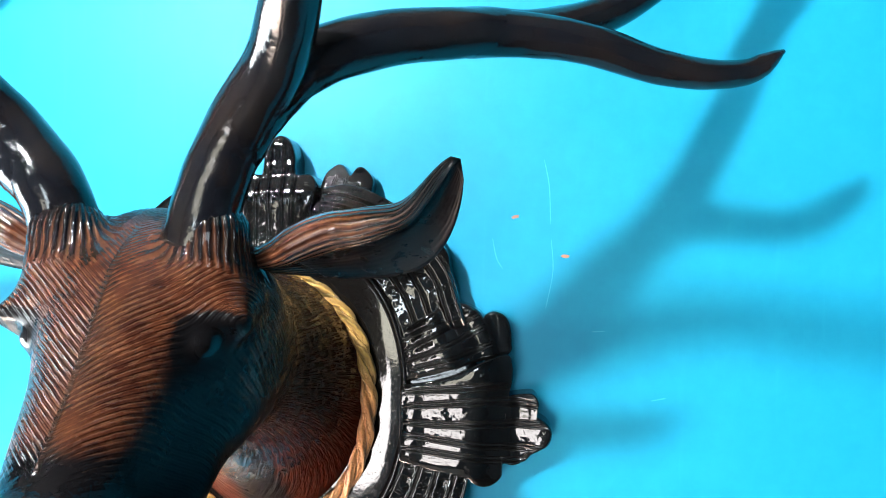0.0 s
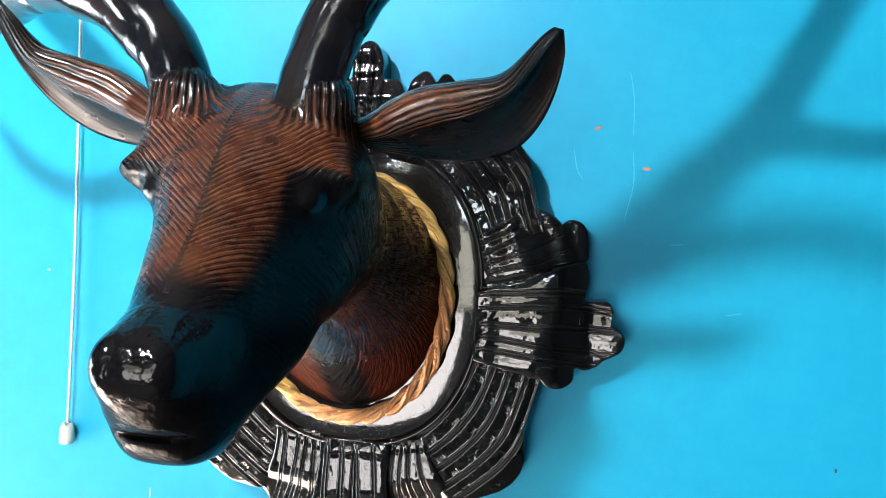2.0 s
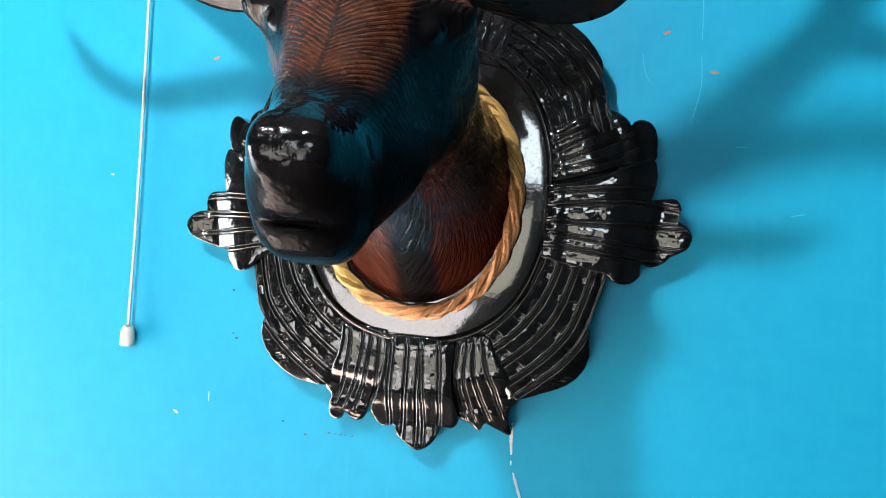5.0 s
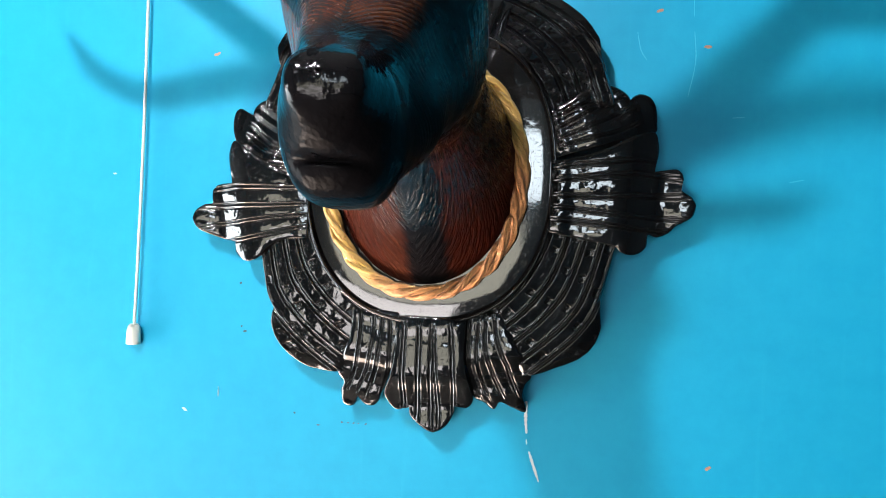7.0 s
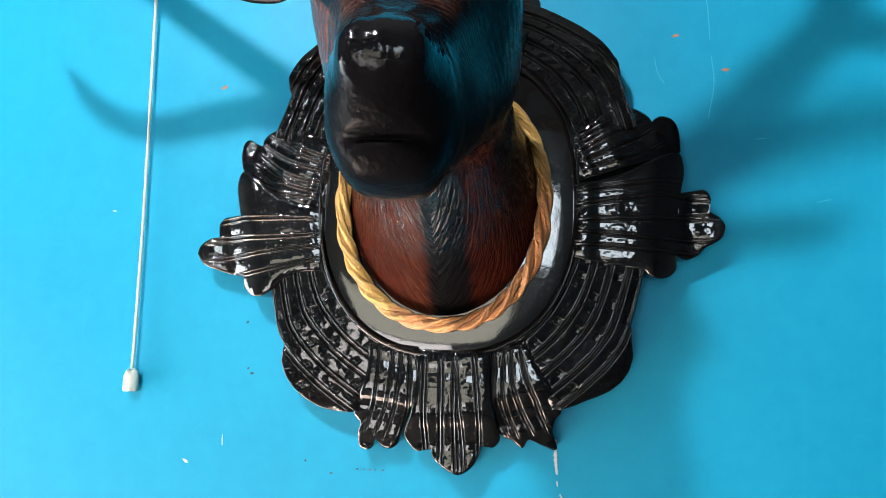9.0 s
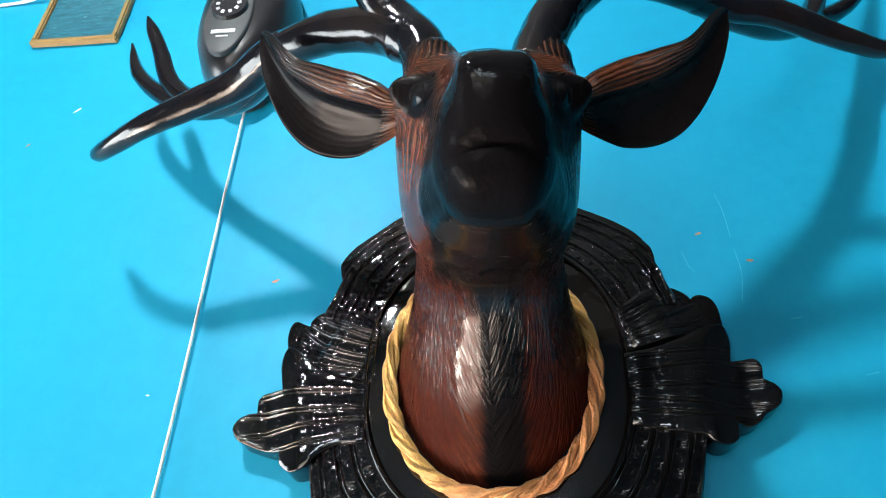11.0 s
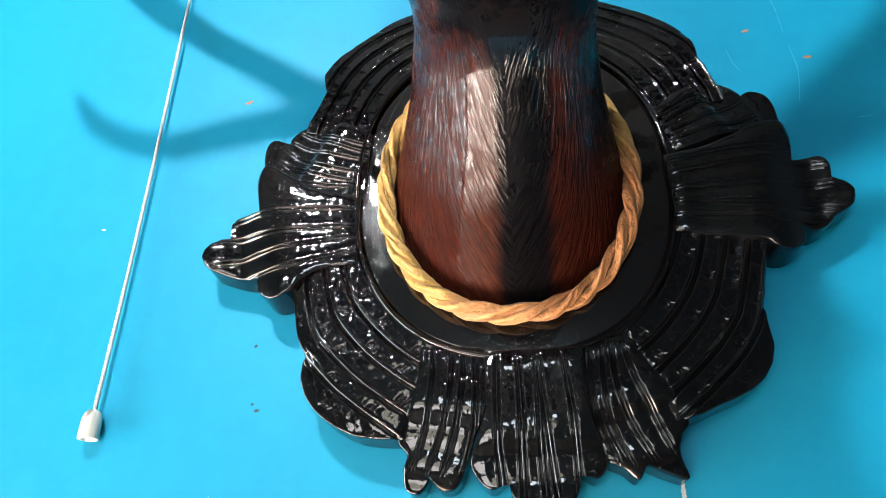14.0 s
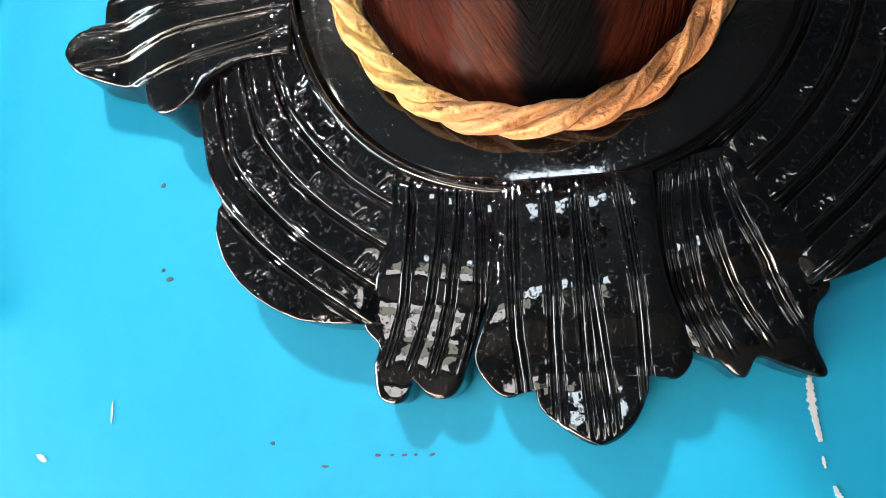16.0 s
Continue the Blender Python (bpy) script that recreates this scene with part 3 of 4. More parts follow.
# ---- the rope ----
def rope():
    n = 900
    k = np.linspace(0, 2 * math.pi, n, endpoint=False) + math.pi * 0.62
    ax, bz = 0.0970, 0.1160
    ox, oz = oval(k, ax, bz, 2.12)
    path = np.stack([-0.0080 + ox, -0.040 + 0.0012 * np.sin(5 * k), 1.7265 + oz], -1)
    out = np.stack([np.cos(k) * bz, 0 * k, np.sin(k) * ax], -1)
    out /= np.linalg.norm(out, axis=1)[:, None]
    turns = 8
    pieces, fibre = [], []
    for j in range(3):
        a = turns * k + j * 2 * math.pi / 3
        wob = 1 + 0.10 * np.sin(7 * k + 2 * j)
        strand = path + 0.0040 * (wob * np.cos(a))[:, None] * out + 0.0040 * (wob * np.sin(a))[:, None] * np.array([0, -1.0, 0])
        v, f = tube(strand, 0.0040 + 0.0005 * np.sin(11 * k + j * 2) + 0.0003 * np.sin(29 * k + j), 12, closed=True, lumps=0.10, seed=j * 9.1)
        pieces.append((v, f))
        fibre += [4.0 * i / 12 + q * 0.02 for q in range(n) for i in range(12)]
    v, f = joined(pieces)
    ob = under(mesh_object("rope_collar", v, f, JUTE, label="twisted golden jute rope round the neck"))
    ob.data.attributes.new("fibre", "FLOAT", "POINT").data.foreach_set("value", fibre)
    # tint for warm bounce on the lower right, which the head shades
    bounce_tint = np.tile(np.repeat(np.clip((np.cos(k + radians(55)) - 0.2) / 0.5, 0, 1), 12), 3)
    ob.data.attributes.new("bounce_tint", "FLOAT", "POINT").data.foreach_set("value", bounce_tint)


rope()


# ---- the carved head ----
def surface(field, lo, hi, h):
    """Surface nets: vertices and quads where the field crosses zero."""
    ax = [np.arange(a, b, h) for a, b in zip(lo, hi)]
    X, Y, Z = np.meshgrid(*ax, indexing="ij")
    F = field(X, Y, Z)
    S = F < 0
    n = np.array(S.shape) - 1
    count = np.zeros(n)
    total = np.zeros((*n, 3))
    corner = [(i, j, k) for i in (0, 1) for j in (0, 1) for k in (0, 1)]
    cut = lambda A, c: A[c[0]:c[0] + n[0], c[1]:c[1] + n[1], c[2]:c[2] + n[2]]
    for p in corner:
        for axis in range(3):
            if p[axis]:
                continue
            q = list(p)
            q[axis] = 1
            fa, fb = cut(F, p), cut(F, q)
            cross = (fa < 0) != (fb < 0)
            t = np.where(cross, fa / np.where(cross, fa - fb, 1), 0)
            for d in range(3):
                total[..., d] += np.where(cross, p[d] + (t if d == axis else 0), 0)
            count += cross
    has = count > 0
    index = -np.ones(n, int)
    index[has] = np.arange(has.sum())
    cell = np.argwhere(has)
    verts = np.array(lo) + h * (cell + total[has] / count[has][:, None])
    quads = []
    for axis in range(3):
        a, b = [d for d in range(3) if d != axis]
        s0 = [slice(1, -1)] * 3
        s1 = [slice(1, -1)] * 3
        s0[axis], s1[axis] = slice(0, -1), slice(1, None)
        A, B = S[tuple(s0)], S[tuple(s1)]
        for flip in (False, True):
            w = np.argwhere((A != B) & (A == flip))
            w[:, [a, b]] += 1
            idx = []
            for da, db in ((1, 1), (0, 1), (0, 0), (1, 0)):
                c = w.copy()
                c[:, a] -= da
                c[:, b] -= db
                idx.append(index[c[:, 0], c[:, 1], c[:, 2]])
            q = np.stack(idx, -1)
            if flip != (axis == 1):
                q = q[:, ::-1]
            quads.append(q)
    quads = np.vstack(quads)
    quads = quads[(quads >= 0).all(1)]
    # even out the steps of the grid
    a, b = quads.ravel(), np.roll(quads, 1, axis=1).ravel()
    links = np.bincount(a, minlength=len(verts)) + np.bincount(b, minlength=len(verts))
    for _ in range(8):
        mean = np.stack([(np.bincount(a, verts[b, d], len(verts)) + np.bincount(b, verts[a, d], len(verts))) / np.maximum(links, 1) for d in range(3)], -1)
        verts = verts + 0.5 * (mean - verts)
    return verts, quads


def smin(a, b, k):
    h = np.clip(0.5 + 0.5 * (b - a) / k, 0, 1)
    return b + (a - b) * h - k * h * (1 - h)


def smax(a, b, k):
    return -smin(-a, -b, k)


YAW = 4.0
HX, HY = 0.0005, -0.25


def turn(x, y):
    """World to the head's own frame, in which it looks straight along -y."""
    c, s = math.cos(radians(YAW)), math.sin(radians(YAW))
    dx, dy = x - HX, y - HY
    return dx * c + dy * s, -dx * s + dy * c + HY


def cone(x, y, z, a, b, ra, rb, flat=1.0):
    """Distance to a capsule from a to b with radii ra, rb; flat widens it across x."""
    ax, ay, az = a
    bx, by, bz = b
    dx, dy, dz = bx - ax, by - ay, bz - az
    t = np.clip(((x - ax) * dx + (y - ay) * dy + (z - az) * dz) / (dx * dx + dy * dy + dz * dz), 0, 1)
    return np.sqrt(((x - ax - t * dx) / flat) ** 2 + (y - ay - t * dy) ** 2 + (z - az - t * dz) ** 2) - (ra + (rb - ra) * t)


def ball(x, y, z, c, r):
    k = np.sqrt(((x - c[0]) / r[0]) ** 2 + ((y - c[1]) / r[1]) ** 2 + ((z - c[2]) / r[2]) ** 2)
    return (k - 1) * min(r)


def block(x, y, z, c, r, soft, tilt):
    """Distance to a rounded block, tipped about x by tilt degrees."""
    q, w = math.cos(radians(tilt)), math.sin(radians(tilt))
    dy, dz = y - c[1], z - c[2]
    k = [np.abs(v) - (e - soft) for v, e in zip((x - c[0], dy * q + dz * w, dz * q - dy * w), r)]
    return np.sqrt(sum(np.maximum(v, 0) ** 2 for v in k)) + np.minimum(np.maximum.reduce(k), 0) - soft


def head_field(X, Y, Z):
    x, y = turn(X, Y)
    z = Z
    ax = np.abs(x)
    # neck, in world places
    neck = cone(X, Y, Z, (-0.008, 0.02, 1.727), (-0.004, -0.17, 1.795), 0.124, 0.058, 0.86)
    neck = smin(neck, cone(X, Y, Z, (-0.005, -0.13, 1.785), (-0.004, -0.24, 1.835), 0.058, 0.056, 0.98), 0.03)
    skull = ball(x, y, z, (0, -0.255, 1.826), (0.060, 0.062, 0.036))
    face = cone(x, y, z, (0, -0.280, 1.812), (0, -0.372, 1.737), 0.052, 0.027, 0.98)
    jaw = cone(x, y, z, (0.001, -0.215, 1.780), (0, -0.358, 1.703), 0.046, 0.021, 1.22)
    cheek = ball(np.abs(x - 0.001), y, z, (0.028, -0.235, 1.795), (0.034, 0.050, 0.048))
    snout = block(x, y, z, (0, -0.389, 1.7290), (0.0242, 0.0270, 0.0255), 0.0230, -3.0)
    lip = block(x, y, z, (0, -0.3635, 1.6895), (0.0225, 0.024, 0.0122), 0.0118, -8.0)
    chin = cone(x, y, z, (0, -0.300, 1.735), (0, -0.362, 1.708), 0.036, 0.022, 1.05)
    brow = cone(ax, y, z, (0.030, -0.292, 1.840), (0.0635, -0.304, 1.8255), 0.0135, 0.0105)
    horn_seat = cone(ax, y, z, (0.040, -0.279, 1.842), (0.0435, -0.285, 1.875), 0.0305, 0.0208)
    f = smin(skull, face, 0.03)
    f = smin(f, cheek, 0.03)
    f = smin(f, jaw, 0.03)
    f = smin(f, neck, 0.035)
    f = smin(f, chin, 0.03)
    f = smin(f, snout, 0.014)
    f = smin(f, lip, 0.012)
    f = smin(f, block(x, y, z, (0, -0.3705, 1.7190), (0.0275, 0.0300, 0.0290), 0.0230, 0.0), 0.014)
    f = smax(f, -block(x, y, z, (0, -0.4190, 1.7010), (0.0400, 0.0300, 0.0008), 0.0007, -10.0), 0.0045)
    f = smin(f, ball(ax, y, z, (0.0125, -0.406, 1.7330), (0.0100, 0.0125, 0.0150)), 0.006)
    f = smin(f, ball(x, y, z, (0, -0.407, 1.7335), (0.0065, 0.0120, 0.0150)), 0.004)
    f = smin(f, brow, 0.016)
    f = smin(f, horn_seat, 0.012)
    # eyes in their sockets
    f = smax(f, -ball(ax, y, z, (0.063, -0.322, 1.816), (0.016, 0.019, 0.011)), 0.007)
    f = smin(f, ball(ax, y, z, (0.0468, -0.3085, 1.8155), (0.0088, 0.0098, 0.0080)), 0.003)
    # the back lies on the board
    return np.maximum(f, Y + 0.028)


def ear(base, tip, spread, rear, lip, n=44):
    """A rolled leaf of an ear: a thick lip along its front edge and a hollow behind it. base and tip: its axis; spread: the way across it to its
    rear edge; rear: half width."""
    base, tip, spread = (np.array(v, float) for v in (base, tip, spread))
    axis = tip - base
    spread = spread - axis * spread.dot(axis) / axis.dot(axis)
    spread /= np.linalg.norm(spread)
    nrm = np.cross(axis, spread)
    nrm /= np.linalg.norm(nrm)
    if nrm[1] > 0:
        nrm = -nrm                      # towards the room
    ring = spline([(1.0, 0.0, 0), (0.45, -0.36, 0), (-0.30, -0.50, 0), (-0.85, -0.36, 0), (-1.08, -0.02, 0), (-0.92, 0.26 * lip, 0), (-0.62, 0.22 * lip, 0), (-0.35, 0.02, 0), (0.10, -0.10, 0),
                   (0.60, -0.06, 0), (1.0, 0.04, 0)], 48)
    m = len(ring)
    verts, brown, phase, fur = [], [], [], []
    for i in range(n):
        s = i / (n - 1)
        w = rear * (0.50 + 0.50 * math.sin(math.pi * (0.08 + 0.80 * s)) ** 0.9) * (1 - s ** 9) ** 0.5 + 0.0012
        w *= 1 - 0.28 * max(0.0, (s - 0.55) / 0.45) ** 1.4
        if s < 0.22:
            w *= 0.66 + 1.55 * s
        across = spread + np.array([0, -0.35, -0.40]) * s * s
        mid = base + axis * s + across * 0.80 * rear * math.sin(math.pi * s) ** 0.8 - np.array([0, 0, 0.012]) * math.sin(math.pi * s)
        for j, (a, b, _) in enumerate(ring):
            front = max(0.0, -a)
            p = mid + across * (a * w * 0.9) + nrm * (b * w * (1 - 0.45 * s))
            p = p + np.array([0, 0, 1.0]) * front * (0.011 * math.exp(-((s - 0.36) / 0.2) ** 2) - 0.009 * math.exp(-((s - 0.78) / 0.13) ** 2))
            verts.append(p)
            hollow = b > -0.16 and a > -0.60 or a > 0.5
            foot = max(0.0, 1 - s / 0.20)
            brown.append(min(1.0, (0.95 if not hollow else 0.0) * max(0.0, 1 - 0.95 * s) * (1.0 if a < 0.2 else 0.5) + foot))
            phase.append(j / m * 30.0)
            fur.append(0.85 if not hollow or s < 0.16 else 0.05)
    faces = [(i * m + j, i * m + (j + 1) % m, (i + 1) * m + (j + 1) % m, (i + 1) * m + j) for i in range(n - 1) for j in range(m)]
    faces += [tuple(range(m))[::-1], tuple((n - 1) * m + j for j in range(m))]
    return np.array(verts), faces, brown, phase, fur


def fade(v, a, b):
    """0 at a, 1 at b, smooth."""
    t = np.clip((v - a) / (b - a), 0, 1)
    return t * t * (3 - 2 * t)


def deer_head():
    v, q = surface(head_field, (-0.135, -0.450, 1.595), (0.135, -0.020, 1.935), 0.0023)
    x, y = turn(v[:, 0], v[:, 1])
    z = v[:, 2]
    down = (1.86 - z) * 0.72 + (-0.29 - y) * 0.70             # along the face, from brow to nose
    ax = np.abs(x)
    # stain: brown bridge, brow, cheeks and neck sides; black muzzle, eye line, jaw and throat
    bridge = fade(ax, 0.058 - 0.12 * np.clip(down, 0, 0.3), 0.026 - 0.07 * np.clip(down, 0, 0.3)) * fade(down, 0.158, 0.090)
    bridge = bridge * fade(y, -0.245, -0.275) * fade(z - 1.775 - (y + 0.30) * 0.75, -0.012, 0.008)
    upper = fade(z, 1.822, 1.838) * fade(y, -0.235, -0.262)
    cheek = fade(ax, 0.040, 0.052) * fade(y, -0.300, -0.255) * fade(z, 1.750, 1.790) * 0.75
    # on the -x side the cheek's brown reaches further forward and down
    cheek = np.where(x < 0, np.maximum(cheek, fade(ax, 0.030, 0.046) * fade(y, -0.330, -0.295) * fade(z, 1.722, 1.752)), cheek)
    neck = fade(y, -0.215, -0.165) * fade(np.abs(v[:, 0] - 0.004) + 0.25 * np.clip(z - 1.74, 0, 1), 0.004, 0.034) * 0.95
    brown = np.clip(np.maximum.reduce([bridge, upper * 0.95, cheek, neck]), 0, 1)
    brown *= fade(down + 0.45 * ax, 0.160, 0.112)
    seat = fade(z, 1.892, 1.868)
    brown *= np.where(y < -0.24, 0.25 + 0.75 * seat, 1)
    onseat = fade(z + 0.10 * np.abs(ax - 0.036) + 0.25 * (y + 0.28), 1.846, 1.860) * (y < -0.235) * fade(ax, 0.006, 0.016)
    brown *= 1 - 0.5 * onseat
    eye = np.sqrt(((ax - 0.056) / 1.1) ** 2 + (y + 0.315) ** 2 + ((z - 1.815) * 1.0) ** 2)
    brown *= fade(eye, 0.014, 0.024)
    face_phase = (down + 0.95 * ax) / 0.0037
    ang = np.arctan2(v[:, 0] + 0.006, -(z - 1.80))
    out = 0.6 * (z - 1.62) - y
    neck_phase = 34.0 * (np.abs(ang) - 3.6 * out * fade(np.abs(ang), 1.3, 0.2))
    neck_along = out * 40.0
    onneck = fade(y, -0.235, -0.185)
    seat_ang = np.arctan2(y + 0.281, ax - 0.041)
    seat_phase = seat_ang * 5.2 + 10.0 * (z - 1.87)
    midline = np.where((y < -0.275) & (down > -0.02) & (down < 0.135) & (z > 1.755), ax, 0.02 + 0 * ax)
    smooth_nose = fade(down, 0.150, 0.118)
    face_fur = (1 - onneck) * smooth_nose * fade(eye, 0.011, 0.016) * (0.40 + 0.60 * np.clip(brown * 2, 0, 1)) * (1 - onseat)
    face_fur = face_fur * (0.08 + 0.92 * fade(z - 1.775 - (y + 0.30) * 0.75, -0.060, -0.025))
    nose = fade(down, 0.108, 0.140) * fade(y, -0.330, -0.365) * fade(ax, 0.036, 0.026)
    below = fade(1.78 + (y + 0.215) * 0.54 - z, 0.012, 0.030) * fade(y, -0.370, -0.345) * (1 - onneck)
    # gloss is cut on the lower muzzle and lower neck to end highlights there
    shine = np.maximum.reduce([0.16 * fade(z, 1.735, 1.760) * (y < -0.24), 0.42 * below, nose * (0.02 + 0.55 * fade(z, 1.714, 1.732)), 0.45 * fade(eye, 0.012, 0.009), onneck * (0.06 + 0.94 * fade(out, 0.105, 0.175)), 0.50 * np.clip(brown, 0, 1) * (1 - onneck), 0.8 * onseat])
    # the flutes of the horn seats stand out of the wood
    nrm = np.zeros_like(v)
    face_n = np.cross(v[q[:, 2]] - v[q[:, 0]], v[q[:, 3]] - v[q[:, 1]])
    for k in range(4):
        for d in range(3):
            nrm[:, d] += np.bincount(q[:, k], face_n[:, d], len(v))
    nrm /= np.maximum(np.linalg.norm(nrm, axis=1), 1e-12)[:, None]
    v = v + nrm * (0.0007 * onseat * np.sin(2 * math.pi * seat_phase))[:, None]
    pieces = [(v, q.tolist())]
    ears = [ear((0.060, -0.254, 1.856), (0.190, -0.285, 1.920), (0.10, 0.96, -0.32), 0.041, 1.0), ear((-0.064, -0.252, 1.858), (-0.192, -0.278, 1.937), (-0.10, 0.92, -0.52), 0.038, 1.6)]
    pieces += [(e[0], e[1] if k else [f[::-1] for f in e[1]]) for k, e in enumerate(ears)]
    verts, faces = joined(pieces)
    ob = under(mesh_object("deer_head", verts, faces, FUR, label="red-brown and black varnished carved deer head, neck and ears"))
    eb, ep, ef = (np.array([q for e in ears for q in e[k]]) for k in (2, 3, 4))
    for name, a, e in (("brown", brown, eb), ("face_phase", face_phase, ep), ("neck_phase", neck_phase, 0 * eb), ("neck_along", neck_along, 0 * eb), ("midline", midline, 0 * eb + 1),
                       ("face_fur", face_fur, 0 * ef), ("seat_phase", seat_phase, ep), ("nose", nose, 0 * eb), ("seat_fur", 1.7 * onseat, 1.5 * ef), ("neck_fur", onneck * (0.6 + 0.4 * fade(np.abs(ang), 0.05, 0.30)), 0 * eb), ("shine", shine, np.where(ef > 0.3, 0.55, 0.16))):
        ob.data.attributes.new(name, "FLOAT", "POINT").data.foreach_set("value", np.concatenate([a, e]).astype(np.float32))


deer_head()


# ---- antlers ----
def antler(branches, seed, label):
    """branches: rows of points, radius at the root, radius near the tip."""
    for j, (pts, r0, r1) in enumerate(branches):
        n = 14 * len(pts)
        path = spline(pts, n)
        t = np.linspace(0, 1, n)
        r = (r0 + (r1 - r0) * t ** 1.35) * np.clip((1 - t) * 9, 0.06, 1) ** 0.5
        if j:
            r = r * np.interp(t, (0, 0.10), (0.6, 1.0))
        v, f = tube(path, r * 1.13, 24, lumps=0.05, seed=seed + 7.3 * j)
        if j == 0:
            beam = under(mesh_object("antler", v, f, HORN, label=label))
        else:
            mesh_object("tine", v, f, HORN, beam)


antler([
    ([(0.036, -0.282, 1.868), (0.047, -0.284, 1.905), (0.066, -0.290, 1.942), (0.092, -0.308, 1.972), (0.112, -0.345, 2.006), (0.124, -0.395, 2.045), (0.165, -0.445, 2.066), (0.240, -0.460, 2.078), (0.300, -0.450, 2.120)], 0.0180, 0.007),
    ([(0.043, -0.283, 1.890), (0.057, -0.286, 1.925), (0.074, -0.285, 1.951), (0.101, -0.283, 1.975), (0.1405, -0.262, 1.9935), (0.190, -0.232, 2.006), (0.235, -0.196, 2.017), (0.289, -0.155, 2.045), (0.337, -0.124, 2.090), (0.369, -0.113, 2.155), (0.386, -0.122, 2.235), (0.398, -0.138, 2.310)], 0.0175, 0.007),
    ([(0.165, -0.247, 2.000), (0.215, -0.217, 2.009), (0.264, -0.207, 2.005), (0.322, -0.187, 1.9925), (0.374, -0.163, 1.996), (0.404, -0.155, 2.013)], 0.0140, 0.006),
    ([(0.322, -0.134, 2.074), (0.350, -0.112, 2.105), (0.388, -0.096, 2.132), (0.427, -0.088, 2.174), (0.445, -0.090, 2.222)], 0.0120, 0.005),
], 1.0, "black varnished curved antler with an upturned lower tine")
antler([
    ([(-0.042, -0.282, 1.868), (-0.053, -0.286, 1.902), (-0.078, -0.288, 1.936), (-0.100, -0.312, 1.967), (-0.118, -0.350, 2.005), (-0.140, -0.400, 2.040), (-0.200, -0.435, 2.060), (-0.270, -0.440, 2.100)], 0.0180, 0.007),
    ([(-0.047, -0.283, 1.884), (-0.067, -0.283, 1.914), (-0.100, -0.275, 1.936), (-0.144, -0.262, 1.949), (-0.192, -0.235, 1.957), (-0.252, -0.170, 1.976), (-0.325, -0.124, 2.008), (-0.380, -0.110, 2.045), (-0.425, -0.106, 2.090), (-0.446, -0.109, 2.141)], 0.0190, 0.006),
    ([(-0.160, -0.254, 1.952), (-0.200, -0.236, 1.955), (-0.240, -0.210, 1.950), (-0.295, -0.197, 1.935), (-0.337, -0.188, 1.922), (-0.391, -0.158, 1.922), (-0.432, -0.121, 1.946)], 0.0160, 0.006),
    ([(-0.310, -0.130, 2.002), (-0.345, -0.121, 2.028), (-0.372, -0.122, 2.058), (-0.392, -0.130, 2.105), (-0.412, -0.142, 2.148)], 0.0120, 0.006),
], 2.0, "black varnished curved antler with a forked upper end")

# ---- things on the wall ----
def pull_cord():
    cord = tagged(new("pull_cord"), "thin white pull cord with small ivory knob", "pull cord")
    cord.location = (-0.331, -0.008, 1.535)
    z = np.linspace(0.018, 0.60, 60)
    path = np.stack([0.0012 * np.sin(z * 9), 0.001 * np.sin(z * 6), z], -1)
    v, f = tube(path, np.full(60, 0.0017), 10)
    mesh_object("cord", v, f, CORD, cord)
    prof = [(0.0010, 0.0225), (0.0042, 0.0222), (0.0062, 0.0195), (0.0074, 0.015), (0.0078, 0.004), (0.0076, 0.0004), (0.0070, 0.0), (0.0052, 0.0), (0.0046, 0.004), (0.001, 0.004)]
    n = 28
    verts = [(r * math.cos(2 * math.pi * k / n), r * math.sin(2 * math.pi * k / n), z) for r, z in prof for k in range(n)]
    faces = [(i * n + k, i * n + (k + 1) % n, (i + 1) * n + (k + 1) % n, (i + 1) * n + k) for i in range(len(prof) - 1) for k in range(n)]
    mesh_object("knob", verts, faces, KNOB, cord, label="ivory plastic knob")


pull_cord()


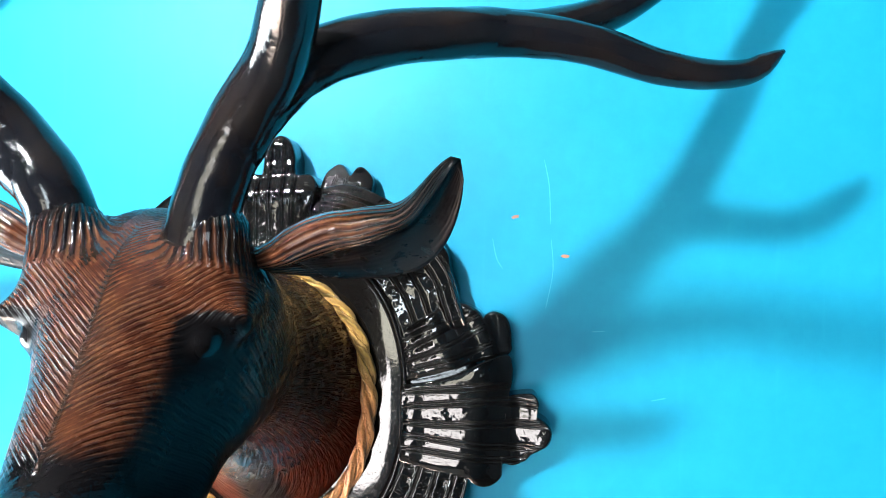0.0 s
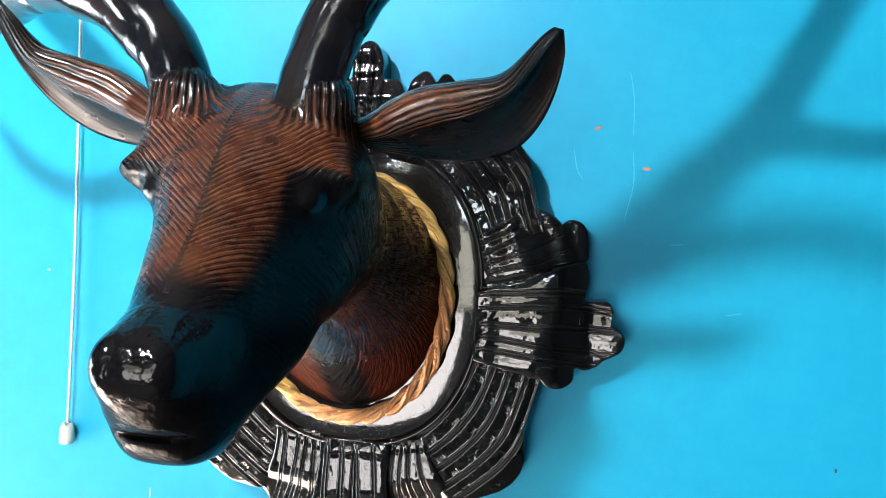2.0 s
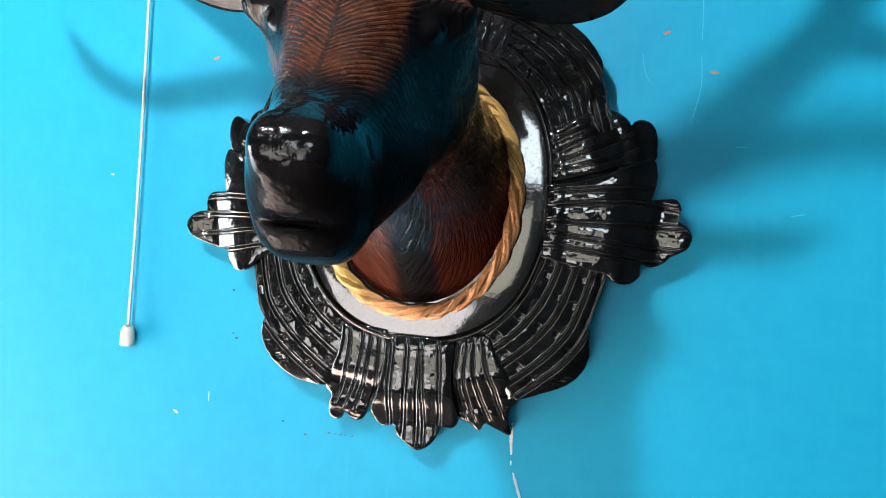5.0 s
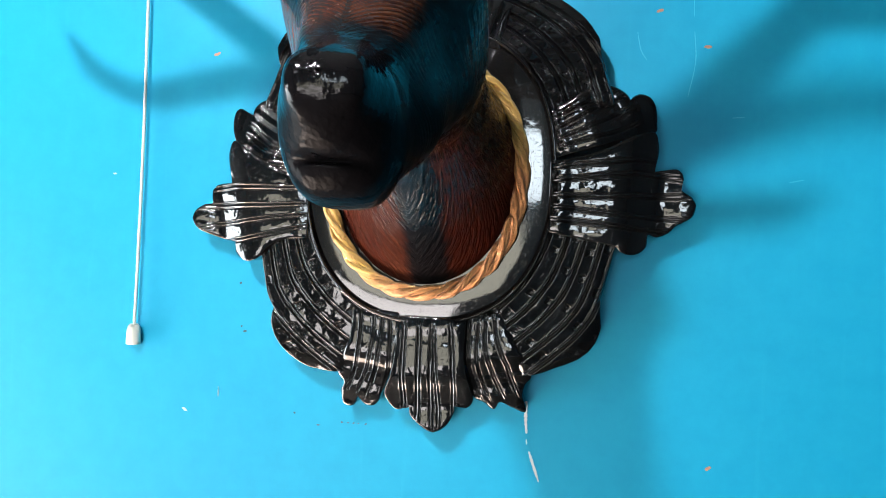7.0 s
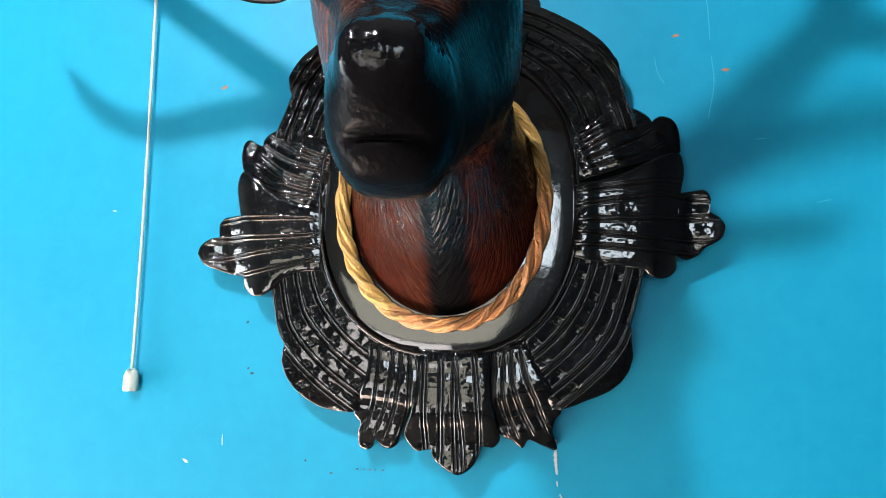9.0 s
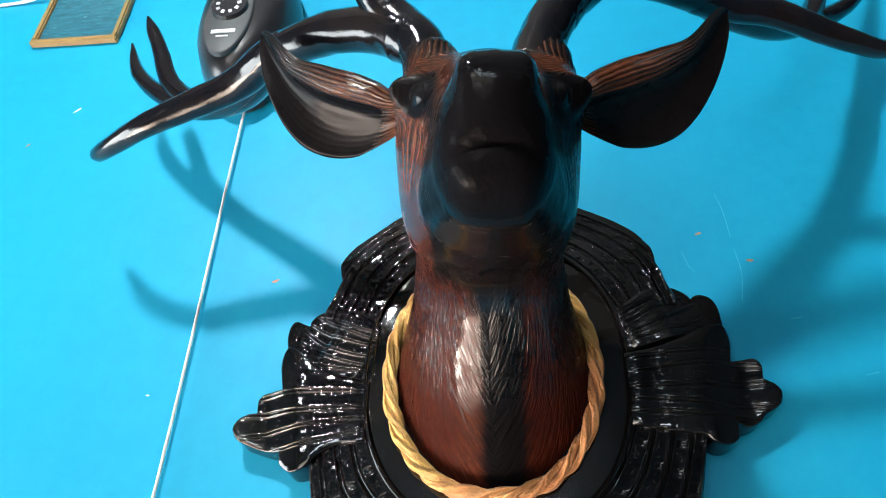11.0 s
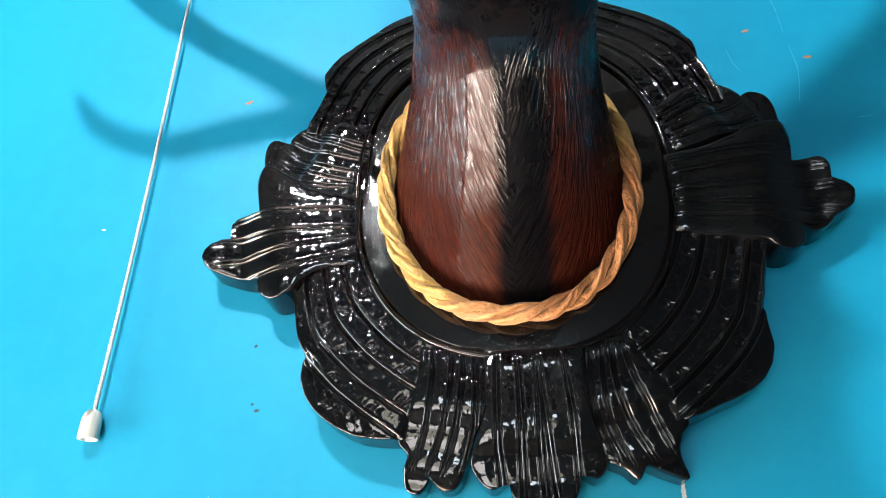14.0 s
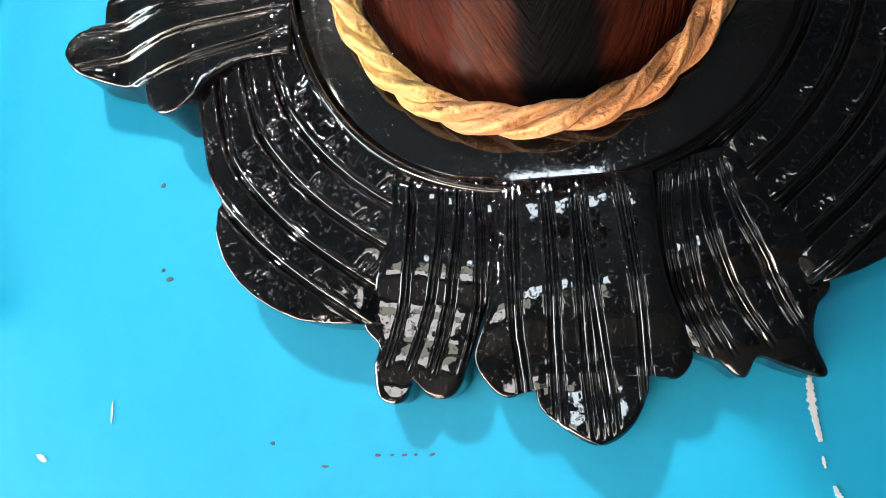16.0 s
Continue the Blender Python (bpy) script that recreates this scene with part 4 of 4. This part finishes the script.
def wall_fan_base():
    ob = tagged(new("wall_fan_base"), "black oval wall fan housing with grey dial panel", "wall fan")
    ob.location = (-0.336, 0, 2.245)
    n, rows = 48, []
    for w, h, y in ((0.060, 0.125, 0.0), (0.066, 0.132, -0.010), (0.068, 0.134, -0.035), (0.062, 0.126, -0.062), (0.050, 0.110, -0.080), (0.040, 0.094, -0.086), (0.0, 0.0, -0.088)):
        rows += [(w * math.cos(2 * math.pi * k / n), y, h * math.sin(2 * math.pi * k / n)) for k in range(n)]
    faces = [(i * n + k, i * n + (k + 1) % n, (i + 1) * n + (k + 1) % n, (i + 1) * n + k) for i in range(6) for k in range(n)]
    mesh_object("housing", rows, faces, CASE, ob)
    rows = []
    for w, h, y in ((0.031, 0.074, -0.084), (0.031, 0.074, -0.0905), (0.029, 0.071, -0.0915), (0.0, 0.0, -0.0920)):
        rows += [(-0.006 + w * math.cos(2 * math.pi * k / n), y, -0.035 + h * math.sin(2 * math.pi * k / n)) for k in range(n)]
    mesh_object("dial_panel", rows, [f for f in faces if max(f) < 4 * n], GREY, ob, label="grey oval panel")
    bm = bmesh.new()
    bmesh.ops.create_cone(bm, cap_ends=True, segments=32, radius1=0.025, radius2=0.023, depth=0.006, matrix=Matrix.Translation((-0.006, -0.094, -0.024)) @ pose(0, 0, 0, 90, 0, 0).to_3x3().to_4x4())
    part("dial", bm, CASE, ob, "black dial")
    for k in range(9):
        a = 2 * math.pi * k / 9
        bm = box(-0.0022, 0.0022, -0.0982, -0.0968, 0.0120, 0.0170)
        bmesh.ops.rotate(bm, verts=bm.verts, matrix=Matrix.Rotation(a, 3, "Y"), cent=(0, 0, 0))
        bmesh.ops.translate(bm, verts=bm.verts, vec=(-0.006, 0, -0.024))
        part("dial_mark", bm, PRINT, ob)
    part("print_bar", box(-0.022, 0.010, -0.0935, -0.0920, -0.074, -0.067, 0.0006), PRINT, ob)
    part("print_bar", box(-0.014, 0.002, -0.0932, -0.0920, -0.081, -0.078, 0.0004), PRINT, ob)


wall_fan_base()


def picture():
    ob = tagged(new("framed_panel"), "small gold framed teal glitter panel hung on the wall", "picture frame")
    x0, x1, z0, z1 = -0.694, -0.557, 2.277, 2.407
    ob.location = ((x0 + x1) / 2, 0, z0)
    w, h, b, d = (x1 - x0) / 2, z1 - z0, 0.0095, 0.012
    part("rail", box(-w, w, -d, -0.001, 0, b, 0.002), GOLD, ob)
    part("rail", box(-w, w, -d, -0.001, h - b, h, 0.002), GOLD, ob)
    part("stile", box(-w, -w + b, -d + 0.0005, -0.001, b, h - b, 0.002), GOLD, ob)
    part("stile", box(w - b, w, -d + 0.0005, -0.001, b, h - b, 0.002), GOLD, ob)
    part("panel", box(-w + b, w - b, -0.006, -0.001, b, h - b), GLITTER, ob, "teal glitter panel")


picture()


def fleck(name, x, z, w, h, mat, label, tilt=0.0, seed=0):
    """A flake or scratch: a thin ragged patch on the wall."""
    rng = random.Random(seed)
    n = 11
    pts = []
    for k in range(n):
        a = 2 * math.pi * k / n
        r = rng.uniform(0.7, 1.15)
        u, v = w / 2 * r * math.cos(a), h / 2 * r * math.sin(a)
        c, s = math.cos(radians(tilt)), math.sin(radians(tilt))
        pts.append((u * c - v * s, u * s + v * c))
    verts = [(p, -0.0004, q) for p, q in pts] + [(p * 1.05, 0.0, q * 1.05) for p, q in pts]
    faces = [tuple(range(n))[::-1]] + [(i, (i + 1) % n, n + (i + 1) % n, n + i) for i in range(n)]
    ob = mesh_object(name, verts, faces, mat, smooth=False)
    ob.location = (x, 0, z)
    return tagged(ob, label, "wall mark", group="marks on the wall")


for i, (x, z) in enumerate(((0.264, 1.865), (0.217, 1.901), (-0.251, 1.857), (0.281, 1.450), (-0.630, 2.083))):
    fleck("paint_fleck", x, z, 0.0075, 0.0035, ORANGE, "small orange paint fleck on the turquoise wall", 12 * i, i)
for i, (x, z, w) in enumerate(((-0.205, 1.556, 0.004), (-0.212, 1.608, 0.003), (-0.145, 1.472, 0.002), (0.450, 1.600, 0.004), (-0.209, 1.561, 0.002))):
    fleck("dark_fleck", x, z, w, 0.0025, SOOT, "tiny dark fleck on the turquoise wall", 30 * i, 20 + i)
for i, (x, w) in enumerate(((-0.118, 0.004), (-0.092, 0.003), (-0.085, 0.002), (-0.079, 0.003), (-0.074, 0.002), (-0.066, 0.004))):
    fleck("scuff_mark", x, 1.466 - 0.005 * (i == 0), w, 0.0014, RUST, "faint reddish scuff on the turquoise wall", 4 * i, 40 + i)
for i, (x, z, w, h, a) in enumerate(((-0.271, 1.466, 0.0075, 0.0028, -35), (-0.579, 2.143, 0.014, 0.003, 42), (-0.367, 1.723, 0.004, 0.002, 0), (-0.233, 1.488, 0.0012, 0.012, 0))):
    fleck("paint_chip", x, z, w, h, CHIP, "pale chip in the turquoise wall paint", a, 60 + i)


def strip(name, pts, width, mat, label, seed):
    """A ragged line on the wall: a crack or a scratch along the points."""
    path = spline([(x, 0, z) for x, z in pts], 14 * len(pts))
    d = np.gradient(path, axis=0)
    d /= np.linalg.norm(d, axis=1)[:, None]
    side = np.stack([-d[:, 2], 0 * d[:, 0], d[:, 0]], -1)
    rng = random.Random(seed)
    w = np.array([width * (0.35 + 0.65 * math.sin(math.pi * i / (len(path) - 1)) ** 0.5) * rng.uniform(0.6, 1.25) / 2 for i in range(len(path))])[:, None]
    up = np.array([0, -0.0004, 0])
    n = len(path)
    verts = np.vstack([path + side * w + up, path - side * w + up, path + side * w * 1.1, path - side * w * 1.1])
    faces = []
    for i in range(n - 1):
        faces += [(i, i + 1, n + i + 1, n + i), (2 * n + i, 2 * n + i + 1, i + 1, i), (n + i, n + i + 1, 3 * n + i + 1, 3 * n + i)]
    ob = mesh_object(name, verts, faces, mat, smooth=False)
    return tagged(ob, label, "wall mark", group="marks on the wall")


strip("paint_crack", ((0.1015, 1.503), (0.1015, 1.485), (0.1030, 1.470)), 0.0032, CHIP, "pale crack in the turquoise wall paint", 1)
strip("paint_crack", ((0.1030, 1.464), (0.1035, 1.459)), 0.0012, CHIP, "pale crack in the turquoise wall paint", 2)
strip("paint_crack", ((0.1060, 1.452), (0.1100, 1.441), (0.1170, 1.422)), 0.0026, CHIP, "pale crack in the turquoise wall paint", 3)
for i, pts in enumerate((((0.243, 1.955), (0.248, 1.930), (0.250, 1.895)), ((0.251, 1.880), (0.253, 1.850), (0.247, 1.815)), ((0.196, 1.880), (0.200, 1.862), (0.206, 1.852)),
                         ((0.345, 1.733), (0.358, 1.736)), ((0.290, 1.795), (0.302, 1.796)))):
    strip("fine_scratch", pts, 0.0009, SCRATCH, "fine pale scratch in the turquoise wall paint", 10 + i)


def cable():
    pts = [(-0.95, -0.004, 2.372), (-0.755, -0.004, 2.386), (-0.690, -0.016, 2.391), (-0.625, -0.0165, 2.394), (-0.565, -0.0155, 2.405), (-0.520, -0.004, 2.404), (-0.470, -0.004, 2.409), (-0.40, -0.004, 2.43)]
    v, f = tube(spline(pts, 120), np.full(120, 0.0026), 10)
    tagged(mesh_object("wall_cable", v, f, CABLE), "pale thin cable run along the turquoise wall", "cable")
    v, f = tube(spline([(-0.629, 0.0, 2.412), (-0.640, -0.010, 2.425), (-0.650, -0.022, 2.436)], 12), np.full(12, 0.0013), 8)
    tagged(mesh_object("nail", v, f, NAIL), "bent dark nail above the gold frame", "nail")


cable()
